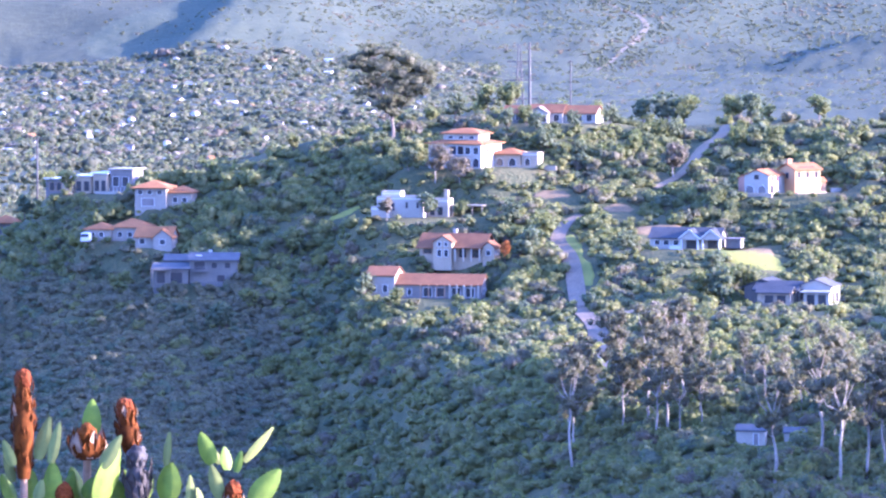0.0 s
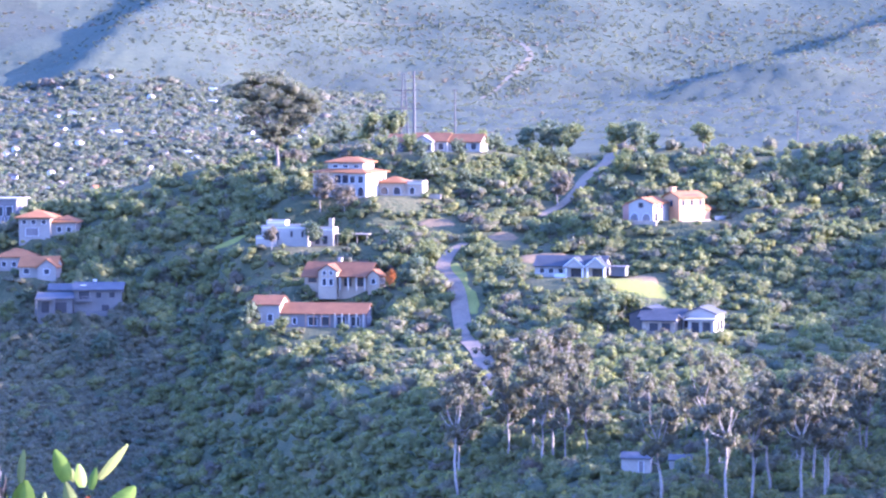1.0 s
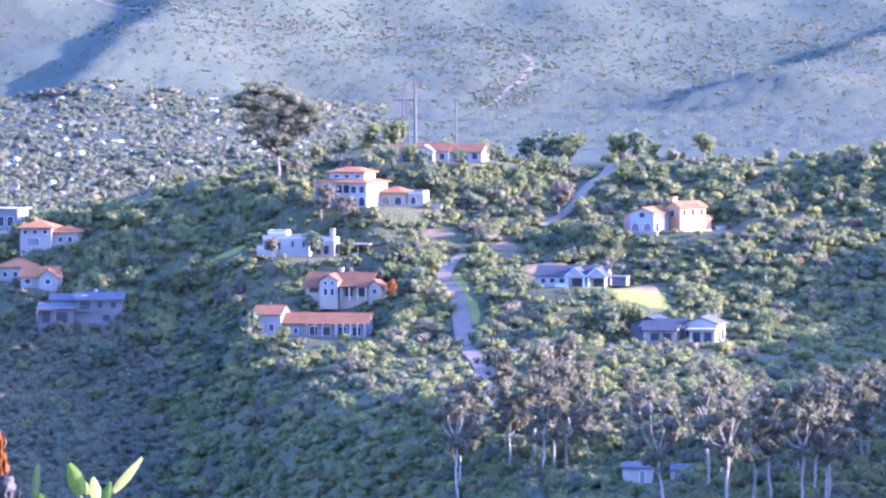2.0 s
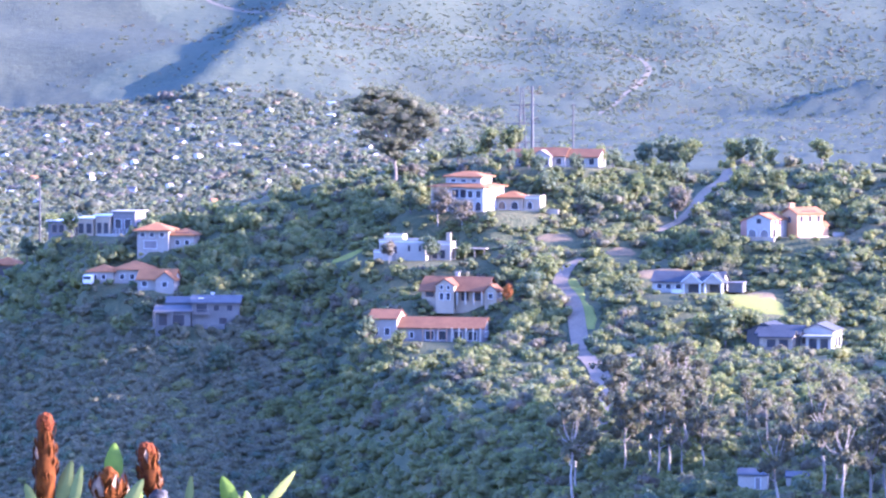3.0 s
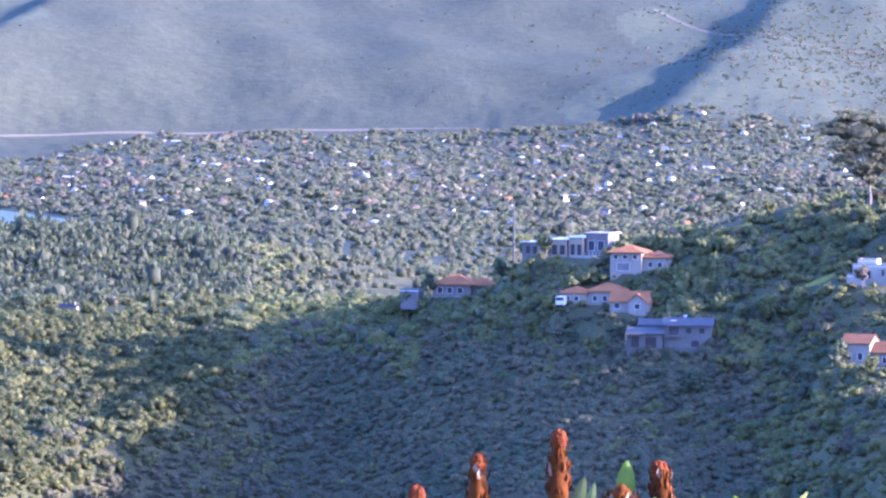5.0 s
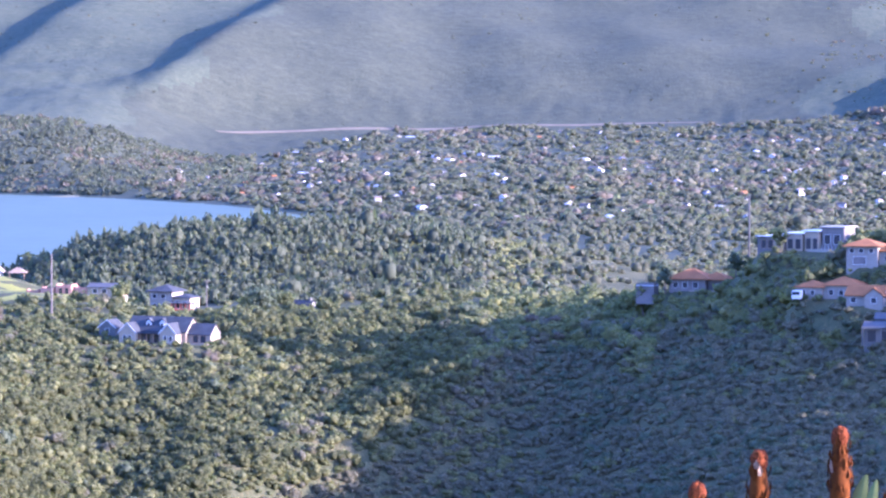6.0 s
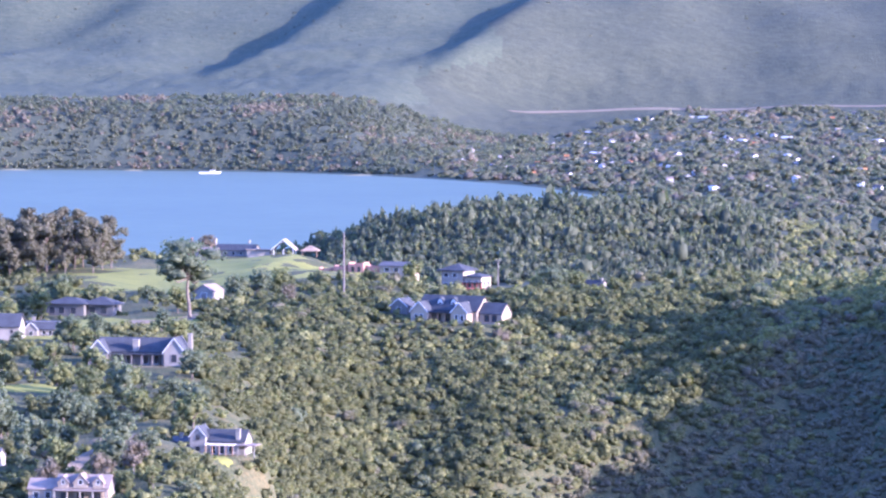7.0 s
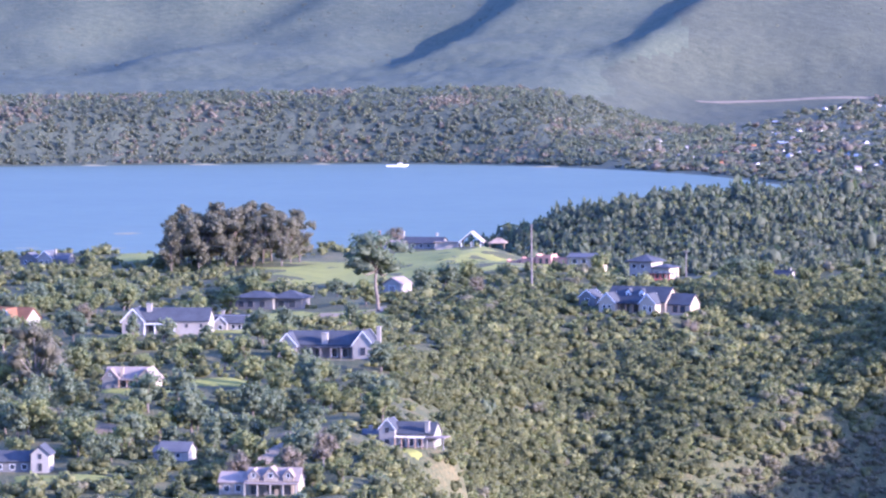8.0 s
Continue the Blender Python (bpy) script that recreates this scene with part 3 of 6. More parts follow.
# the wooded knoll before the lagoon
FINE = [bush(50 + s, lumps=1, sprays=8, size=0.42) for s in range(6)]
b, d, x, y, z = sown(5200, -11.4, -4.3, 1600, 1900, 13, slope_bias=False)
spread("wood", "dark slim conifers covering a knoll", PINE, FINE, x, y, z - 0.3, np.random.RandomState(8).gamma(3, 0.42, len(x)) + 0.7, 33, "trees", (0.9, 2.3))
b, d, x, y, z = sown(2600, -11.4, -3.2, 1600, 1930, 14, slope_bias=False)
spread("wood", "olive green scrub on a wooded knoll", OLIVE, FINE, x, y, z - 0.3, np.random.RandomState(9).uniform(1.4, 2.8, len(x)), 34, "trees")
b, d, x, y, z = sown(4200, -6.5, 6, 1300, 2700, 15, slope_bias=False)
spread("wood", "grey-green trees on the valley floor", HAZE_GREEN, CANOPY, x, y, z - 0.3, np.random.RandomState(10).uniform(2, 5, len(x)), 35, "trees")

# trees of the far town, shore and mountain foot
b, d, x, y, z = sown(15000, -9.0, 5.6, 2650, 4120, 16, slope_bias=False)
kept = (d < np.interp(b, [-8.5, -5.5], [3560, 4110]) + 30 * wave(x, y, 60, 53)) & (z > 0.6)
b, d, x, y, z = b[kept], d[kept], x[kept], y[kept], z[kept]
shade = wave(x, y, 260, 51) + np.random.RandomState(3).normal(size=len(x)) * 0.8
for label, material, lo, hi in (("garden trees of a far town", HAZE_GREEN, -9, 0.2), ("dark trees of a far town", HAZE_DEEP, 0.2, 0.9),
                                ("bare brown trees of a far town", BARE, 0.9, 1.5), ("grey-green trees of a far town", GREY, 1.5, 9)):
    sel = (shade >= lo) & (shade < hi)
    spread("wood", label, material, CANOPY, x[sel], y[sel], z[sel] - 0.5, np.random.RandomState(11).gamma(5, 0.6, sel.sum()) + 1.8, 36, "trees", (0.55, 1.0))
b, d, x, y, z = sown(16000, -18.6, -7.4, 3400, 3790, 17, slope_bias=False)
mood = wave(x, y, 120, 54) + np.random.RandomState(12).normal(size=len(x)) * 0.6
for label, material, lo, hi in (("dark forest on the bluff above the far shore", HAZE_DEEP, -9, 0.3), ("forest on the bluff", HAZE_GREEN, 0.3, 0.9), ("grey bare trees on the bluff", BARE, 0.9, 9)):
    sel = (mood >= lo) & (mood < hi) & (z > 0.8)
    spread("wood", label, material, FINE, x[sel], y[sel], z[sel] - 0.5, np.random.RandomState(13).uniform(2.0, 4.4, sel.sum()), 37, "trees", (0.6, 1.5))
# the plantation and bush of the mountain side thin out towards the town and up the slope
b, d, x, y, z = sown(32000, -0.5, 13.6, 3400, 4900, 18, slope_bias=False)
thin = np.clip((b - 0.6 - 0.8 * wave(x, y, 160, 55)) / 2.8, 0.06, 1) * np.clip((4960 - d + 60 * wave(x, y, 200, 56)) / 420, 0.15, 1)
kept = np.random.RandomState(57).rand(len(b)) < thin
b, d, x, y, z = b[kept], d[kept], x[kept], y[kept], z[kept]
mood = wave(x, y, 150, 58) + np.random.RandomState(59).normal(size=len(x)) * 0.5
for label, material, lo, hi in (("plantation of tall trees at the mountain's foot", HAZE_DEEP, -9, 0.1), ("green bush on the mountain side", HAZE_GREEN, 0.1, 0.8),
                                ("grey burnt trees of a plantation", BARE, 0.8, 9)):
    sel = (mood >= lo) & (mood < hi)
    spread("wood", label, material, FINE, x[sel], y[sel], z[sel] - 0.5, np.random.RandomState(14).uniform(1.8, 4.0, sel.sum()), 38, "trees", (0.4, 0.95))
b, d, x, y, z = sown(12000, -18.6, -0.5, 4060, 4930, 19, slope_bias=False)
kept = np.random.RandomState(61).rand(len(b)) < 0.35 + 0.5 * (b < -8.5)
b, d, x, y, z = b[kept], d[kept], x[kept], y[kept], z[kept]
spread("fynbos", "low fynbos on the mountain slope", FYNBOS, FINE, x, y, z - 0.4, np.random.RandomState(15).gamma(3, 0.34, len(x)) + 0.9, 39, tall=(0.3, 0.55))

# ---- single trees ----


def tube(path, radii, sides=7):
    """A tapered limb along a path."""
    path = np.asarray(path, float)
    v, f = [], []
    for i, p in enumerate(path):
        t = path[min(i + 1, len(path) - 1)] - path[max(i - 1, 0)]
        t /= np.linalg.norm(t)
        a = np.cross(t, (0.3, 0.9, 0.1))
        a /= np.linalg.norm(a)
        c = np.cross(t, a)
        for k in range(sides):
            w = k * math.tau / sides
            v.append(p + (a * math.cos(w) + c * math.sin(w)) * radii[i])
    for i in range(len(path) - 1):
        for k in range(sides):
            p, q = i * sides + k, i * sides + (k + 1) % sides
            f += [(p, q, q + sides), (p, q + sides, p + sides)]
    return np.array(v), np.array(f)


def under(name, data, parent, label=""):
    ob = new(name, data)
    ob.parent = parent
    if label:
        ob["label"] = label
    return ob


def tree(name, label, seed, tall, stem, clumps, leaf, bark, spray=34, leaf_size=0.42, radius=0.3, level=1, group=""):
    """A trunk with limbs that carry clumps of leaves. stem: the height of the fork; clumps: rows of x, y, z, rx, rz."""
    rng = np.random.RandomState(seed)
    thing = new(name)
    tagged(thing, label, "tree", group)
    n = 6
    bend = np.cumsum(rng.normal(size=(n, 2)) * tall * 0.012, axis=0)
    path = [(bend[i][0], bend[i][1], -0.6 + (stem + 0.6) * i / (n - 1)) for i in range(n)]
    wood = [tube(path, np.linspace(radius, radius * 0.6, n), 8)]
    crown = []
    for cx, cy, cz, rx, rz in clumps:
        a, e = np.array(path[-1]), np.array([cx, cy, cz - rz * 0.2])
        if cz < stem:
            a = np.array(path[-1]) * np.array([1, 1, max(cz / stem - 0.18, 0.3)])
        mid = (a + e) / 2 + np.array([0, 0, -0.06 * tall]) * rng.uniform(0.2, 1) + rng.normal(size=3) * 0.02 * tall
        wood.append(tube([a, mid, e], [radius * 0.5, radius * 0.32, radius * 0.12], 5))
        r = np.array([rx, rx, rz])
        crown.append(lump(rng, np.array([cx, cy, cz]), r * 0.6, level, 0.5))
        for _ in range(3):
            o = rng.normal(size=3) * r * 0.55
            crown.append(lump(rng, np.array([cx, cy, cz]) + o, r * rng.uniform(0.2, 0.36), 1, 0.5))
            crown.append(leaves(rng, np.array([cx, cy, cz]) + o, r * 0.55, spray // 4, leaf_size * 0.8, 1.0, 0.5))
        crown.append(leaves(rng, np.array([cx, cy, cz]), r * 1.1, spray, leaf_size * 0.85, 0.9, 0.62))
    v, f = joined(wood)
    under("trunk", mesh_of("trunk", v, f, bark, True), thing)
    v, f = joined(crown)
    under("crown", mesh_of("crown", v, f, leaf, True), thing)
    return thing


def random_clumps(seed, count, low, high, reach, size, flat=0.75):
    rng = np.random.RandomState(seed)
    rows = []
    for k in range(count):
        a, s = rng.uniform(0, math.tau), math.sqrt(rng.uniform(0.02, 1))
        z = low + (high - low) * (k + 0.5) / count
        spread_here = reach * math.sqrt(max(0.15, 1 - ((z - (low + high) / 2) / (0.62 * (high - low))) ** 2))
        r = size * rng.uniform(0.7, 1.25)
        rows.append((math.cos(a) * s * spread_here, math.sin(a) * s * spread_here, z, r, r * flat))
    return rows


def put(thing, b, d, turn=0.0, scale=1.0, first=False, sink=0.15):
    x, y = spot(b, d)
    m = Matrix.Translation((x, y, float(height(b, d)) - sink)) @ Matrix.Rotation(radians(turn), 4, "Z") @ Matrix.Scale(scale, 4)
    if first:
        thing.matrix_basis = m
        return thing
    return copy_thing(thing, m @ Matrix.Scale(1 / thing.scale[0], 4))


def plant(templates, places, seed):
    """Set out copies of some template trees; the templates take the first places."""
    rng = np.random.RandomState(seed)
    for i, (b, d, s) in enumerate(places):
        put(templates[i % len(templates)], b, d, rng.uniform(0, 360), s * rng.uniform(0.92, 1.08) * 1.0, i < len(templates))


# the tall gum on the shoulder of the hill, with crowns in flat tiers
TIERS = [(-3.0, 0, 18.6, 3.0, 1.6), (-5.9, 0, 17.2, 2.0, 1.1), (0.6, 1, 18.0, 3.2, 1.8), (3.4, 0, 16.8, 3.0, 1.8), (5.8, 0.5, 15.2, 2.8, 1.6), (8.0, 0, 13.2, 1.9, 1.1),
         (-4.6, 1, 15.2, 2.8, 1.4), (-7.6, 0, 15.4, 1.6, 0.9), (-1.2, -1, 15.4, 3.0, 1.9), (2.2, 0, 13.8, 3.0, 1.9), (-5.6, 0, 12.4, 2.3, 1.3), (-2.2, 1, 12.2, 2.8, 1.7),
         (5.2, -1, 12.4, 2.5, 1.4), (1.5, 0, 10.8, 2.6, 1.6), (-3.8, 0, 9.6, 2.0, 1.2), (4.2, 0.5, 9.8, 2.2, 1.3), (0.2, -1, 8.6, 1.8, 1.1), (-6.4, 0.4, 9.8, 1.6, 1.0), (6.8, 0, 10.2, 1.5, 0.9), (-2.0, 0, 7.2, 1.5, 0.9), (2.6, 0.5, 7.4, 1.6, 1.0),
         (-0.4, 0.3, 6.4, 1.7, 1.1), (1.0, -0.4, 5.4, 1.2, 0.8), (8.6, 0.2, 12.0, 1.5, 0.8), (7.2, -0.3, 14.6, 1.8, 1.0), (-4.4, 0.2, 19.4, 1.9, 0.8), (3.8, 0, 11.2, 2.0, 1.2)]
big = tree("gum_tree", "tall dark gum tree with tiered crown and pale trunk", 5, 20, 7.0, TIERS, GUM_DARK, BARK, spray=260, leaf_size=0.42, radius=0.42, level=2)
put(big, 4.10, 975, 0, 1.1, True)
# an umbrella-shaped pine beside the farm drive
pine = tree("pine_tree", "tall dark umbrella pine beside a sandy drive", 9, 17, 8.5,
            random_clumps(91, 19, 8.6, 15.2, 6.6, 2.7, 0.5), DEEP, BARK, spray=80, leaf_size=0.5, radius=0.42, level=2)
put(pine, -12.23, 1044, 0, 1.22, True)

gums = [tree("gum_tree", "slender gum tree with pale trunk and sparse crown", 100 + k, 19, 9.0 + k,
             random_clumps(110 + k, 13, 7.5 + k, 19, 3.4, 1.5, 0.85), GUM, PALE_BARK, spray=60, leaf_size=0.5, radius=0.26, group="gum trees in the valley") for k in range(4)]
rng = np.random.RandomState(77)
places = [(7.62, 668, 1.0), (9.27, 604, 1.05), (7.15, 690, 0.85), (8.1, 676, 0.9), (6.6, 672, 0.8), (5.0, 606, 0.7), (5.15, 612, 0.72), (4.55, 590, 0.6)]
while len(places) < 62:
    b, d = rng.uniform(6.2, 13.4), rng.uniform(600, 800)
    if d < 655 and b < 8.2:
        continue
    if (b < 7.6 and d > 720) or abs(b - 9.0) < 0.6 and d < 660:
        continue
    # the tops stay below the houses on the slope behind
    tall = (EYE - d * rng.uniform(0.075, 0.087) - float(raw_height(b, d))) / 19
    if tall > 0.35:
        places.append((b, d, min(tall, 0.95)))
plant(gums, places, 1)
grove = [tree("grove_tree", "tall gum tree in a grove above the lagoon", 140 + k, 16, 6.5 + k,
              random_clumps(150 + k, 17, 3.2, 15.5, 3.8, 1.7, 0.85), GUM, BARK, spray=70, leaf_size=0.6, radius=0.2, group="gum grove") for k in range(3)]
plant(grove, [(-15.05 + 0.125 * i, 1245 + 12 * (i % 3), 0.95 + 0.1 * ((i * 7) % 3) - (0.12 if i > 12 else 0)) for i in range(15)] + [(-15.0 + 0.12 * i, 1262 + 9 * (i % 2), 0.85 + 0.08 * (i % 3)) for i in range(13)], 2)

rounds = [tree("garden_tree", "bushy dark green garden tree", 170 + k, 6, 1.8, random_clumps(180 + k, 9, 2.0, 5.4, 2.2, 1.35, 0.85),
               (DEEP, GREEN, GREEN, DEEP)[k], BARK, spray=40, leaf_size=0.4, radius=0.2, group="garden trees") for k in range(4)]
rng = np.random.RandomState(78)
places = [(9.0, 1000, 1.3), (8.75, 1003, 1.2), (8.1, 1002, 1.2), (7.85, 1002, 1.35), (7.55, 1004, 1.1), (5.75, 1000, 1.2), (5.45, 1000, 1.2), (5.0, 990, 1.0),
          (6.0, 880, 1.2), (6.2, 893, 1.2), (5.85, 889, 1.1), (5.75, 905, 1.0), (4.6, 918, 0.9), (8.35, 836, 1.1), (8.95, 838, 1.2), (8.6, 832, 1.1), (8.5, 850, 1.0),
          (-2.3, 1030, 1.25), (-2.1, 1022, 1.4), (-1.8, 1018, 1.2), (-0.85, 1010, 1.0), (-0.5, 1004, 1.0), (-0.25, 992, 0.9), (-11.3, 1108, 1.2), (-11.6, 1100, 1.25), (-11.0, 1120, 1.1),
          (-17.1, 955, 1.3), (-17.3, 930, 1.5), (-16.4, 952, 1.2), (-14.0, 868, 1.2), (-13.6, 874, 1.1), (-13.2, 884, 1.2), (-12.2, 898, 1.1), (-9.2, 1128, 1.1), (-7.5, 1132, 1.3), (-7.2, 1130, 1.2), (-7.35, 1120, 1.4), (-7.0, 1124, 1.1), (6.9, 985, 0.9), (6.6, 968, 0.7), (6.1, 966, 0.75), (5.95, 972, 0.7), (6.35, 962, 0.6), (7.1, 975, 0.8), (5.7, 970, 0.8),
          (1.9, 926, 0.7), (1.05, 926, 0.7), (0.75, 940, 0.6), (0.1, 948, 0.7), (1.35, 962, 0.7), (0.6, 965, 0.7), (3.75, 868, 0.8), (5.4, 872, 0.7), (4.2, 858, 0.6)]
while len(places) < 215:
    b, d = (rng.uniform(-17.4, -12.2), rng.uniform(715, 1100)) if rng.rand() < 0.7 else (rng.uniform(0, 10), rng.uniform(860, 985))
    if is_clear(np.array([b]), np.array([d]), 3.5)[0]:
        places.append((b, d, rng.uniform(0.55, 1.05) * (1.25 if b < -11 else 1)))
plant(rounds, places, 3)
bare = [tree("bare_tree", "leafless grey-brown tree with fine twigs", 200 + k, 6, 2.0, random_clumps(210 + k, 9, 2.4, 5.6, 2.0, 1.1, 0.9),
             BARE, PALE_BARK, spray=70, leaf_size=0.3, radius=0.15, group="bare trees") for k in range(2)]
plant(bare, [(4.72, 938, 1.3), (5.05, 934, 1.0), (4.05, 915, 0.8), (-15.0, 980, 0.6), (-13.45, 730, 1.1), (-13.0, 735, 1.1), (-14.2, 726, 1.0), (-10.9, 1060, 0.8),
             (7.95, 940, 1.3), (-12.0, 1350, 1.0), (6.7, 700, 1.4), (7.8, 730, 1.6), (7.9, 735, 1.5), (3.6, 760, 0.7), (3.3, 745, 0.7)], 4)
autumn = tree("autumn_tree", "small tree with bright orange leaves", 230, 4, 1.2, random_clumps(231, 6, 1.2, 3.6, 0.9, 0.75, 0.9), RUST, BARK, spray=50, leaf_size=0.3, radius=0.1)
put(autumn, 5.66, 884, 0, 1.0, True)
pale = tree("pale_tree", "large pale grey tree with a rounded crown", 240, 13, 4.0, random_clumps(241, 18, 4.5, 13.5, 5.0, 2.4, 0.85), GUM, PALE_BARK, spray=90, leaf_size=0.45, radius=0.35, level=2)
put(pale, -16.9, 866, 0, 1.0, True)
rusty = tree("rusty_tree", "brown-leaved tree in winter colour", 250, 7, 2.2, random_clumps(251, 9, 2.4, 6.2, 2.4, 1.4, 0.85), BROWN, BARK, spray=60, leaf_size=0.4, radius=0.2)
put(rusty, -16.3, 972, 0, 1.0, True)

# ---- houses ----
PLASTER = surface("white_plaster", (0.30, 0.272, 0.222), (0.235, 0.212, 0.173), size=3, fine=0.3, rough=0.85, bump=0.01)
CREAM = surface("cream_plaster", (0.285, 0.236, 0.162), (0.225, 0.186, 0.130), size=3, fine=0.3, rough=0.85, bump=0.01)
PINK = surface("apricot_plaster", (0.36, 0.22, 0.105), (0.30, 0.18, 0.088), size=3, fine=0.3, rough=0.85, bump=0.01)
GREYWALL = surface("grey_render", (0.128, 0.121, 0.108), (0.092, 0.087, 0.078), size=3, fine=0.3, rough=0.85, bump=0.01)
# dark cladding; also stands in for shade on walls under eaves and verandas
DARKWALL = surface("dark_cladding_and_shade", (0.16, 0.14, 0.125), (0.09, 0.08, 0.075), size=2, fine=0.2, rough=0.8, bump=0.02)
# white plaster with shade darkened into its colour, for walls out of the sun
SHADED_PLASTER = surface("shaded_plaster", (0.235, 0.212, 0.176), (0.17, 0.154, 0.128), size=3, fine=0.3, rough=0.85, bump=0.01)
STONE = surface("stone_wall", (0.30, 0.245, 0.175), (0.17, 0.14, 0.10), size=0.8, fine=0.15, rough=0.9, bump=0.05)
BRICK = surface("red_brick", (0.36, 0.21, 0.145), (0.25, 0.14, 0.10), size=1.0, fine=0.12, rough=0.9, bump=0.03)
TIMBER = surface("timber", (0.30, 0.19, 0.11), (0.16, 0.10, 0.06), size=0.6, fine=0.05, rough=0.75, bump=0.01)
WHITE = surface("white_paint", (0.48, 0.47, 0.445), (0.41, 0.40, 0.38), size=1.5, fine=0.2, rough=0.6)
REDPAINT = surface("red_paint", (0.40, 0.10, 0.07), (0.28, 0.07, 0.05), size=1, fine=0.2, rough=0.6)
GLASS = surface("window_glass", (0.035, 0.04, 0.05), (0.02, 0.022, 0.03), size=2, rough=0.08, specular=0.8)
PANEL = surface("solar_panel", (0.03, 0.04, 0.08), (0.02, 0.025, 0.05), size=1, rough=0.15, specular=0.7)
POOL = surface("pool_water", (0.20, 0.42, 0.50), (0.14, 0.34, 0.44), size=2, rough=0.08)


def roofing(name, colour, dark, course=0.35, rough=0.85, specular=0.1):
    """Roof cover with rows of tiles or slates across the slope."""
    m = surface(name, colour, dark, size=2.2, fine=0.25, rough=rough, bump=0.03, specular=specular)
    n, l = m.node_tree.nodes, m.node_tree.links
    place = n["Geometry"]
    rows = n.new("ShaderNodeTexWave")
    rows.bands_direction, rows.wave_profile = "Z", "SAW"
    rows.inputs["Scale"].default_value = 0.314 / course
    rows.inputs["Distortion"].default_value = 0.3
    l.new(place.outputs["Position"], rows.inputs["Vector"])
    lift = n.new("ShaderNodeBump")
    lift.inputs["Distance"].default_value, lift.inputs["Strength"].default_value = 0.04, 0.6
    l.new(rows.outputs["Fac"], lift.inputs["Height"])
    l.new(n["Bump"].outputs["Normal"], lift.inputs["Normal"])
    l.new(lift.outputs["Normal"], n["Principled BSDF"].inputs["Normal"])
    return m


TERRA = roofing("terracotta_tiles", (0.25, 0.112, 0.042), (0.165, 0.076, 0.031))
RUSSET = roofing("russet_tiles", (0.155, 0.076, 0.036), (0.100, 0.050, 0.026))
SLATE = roofing("slate", (0.060, 0.062, 0.068), (0.034, 0.036, 0.040), 0.3, 0.85, 0.1)
SHEET = roofing("grey_sheeting", (0.092, 0.091, 0.092), (0.062, 0.061, 0.063), 0.8, 0.85, 0.1)
TAN = roofing("tan_tiles", (0.21, 0.170, 0.138), (0.145, 0.118, 0.096))
THATCH = roofing("thatch", (0.26, 0.20, 0.14), (0.15, 0.115, 0.08), 0.2, 0.95, 0.1)
CONCRETE = surface("flat_roof", (0.50, 0.49, 0.47), (0.36, 0.35, 0.34), size=3, fine=0.4, rough=0.9)


def solid(name, verts, faces, material, parent, label=""):
    """Faces of any number of corners as one mesh part."""
    me = bpy.data.meshes.new(name)
    me.from_pydata([tuple(p) for p in verts], [], faces)
    me.materials.append(material)
    return under(name, me, parent, label)


def box(name, x, y, z, w, d, h, material, parent, label="", bevel=0.0):
    """A block from its low near left corner, its upper edges a little rounded."""
    bm = bmesh.new()
    bmesh.ops.create_cube(bm, size=1)
    for p in bm.verts:
        p.co = Vector((x + (p.co.x + 0.5) * w, y + (p.co.y + 0.5) * d, z + (p.co.z + 0.5) * h))
    if bevel:
        bmesh.ops.bevel(bm, geom=bm.edges[:], offset=bevel, segments=1, affect="EDGES")
    me = bpy.data.meshes.new(name)
    bm.to_mesh(me), bm.free()
    me.materials.append(material)
    return under(name, me, parent, label)


def gable_walls(name, x, y, z, w, d, h, rise, along, material, parent, down=2.5):
    """Walls up to a ridge that runs along x or y."""
    lo = z - down
    v = [(x, y, lo), (x + w, y, lo), (x + w, y + d, lo), (x, y + d, lo), (x, y, z + h), (x + w, y, z + h), (x + w, y + d, z + h), (x, y + d, z + h)]
    f = [(0, 1, 5, 4), (1, 2, 6, 5), (2, 3, 7, 6), (3, 0, 4, 7)]
    if along == "x":
        v += [(x, y + d / 2, z + h + rise), (x + w, y + d / 2, z + h + rise)]
        f += [(4, 8, 7), (5, 6, 9), (4, 5, 9, 8), (8, 9, 6, 7)]
    else:
        v += [(x + w / 2, y, z + h + rise), (x + w / 2, y + d, z + h + rise)]
        f += [(4, 5, 8), (6, 7, 9), (4, 8, 9, 7), (8, 5, 6, 9)]
    return solid(name, v, f, material, parent)


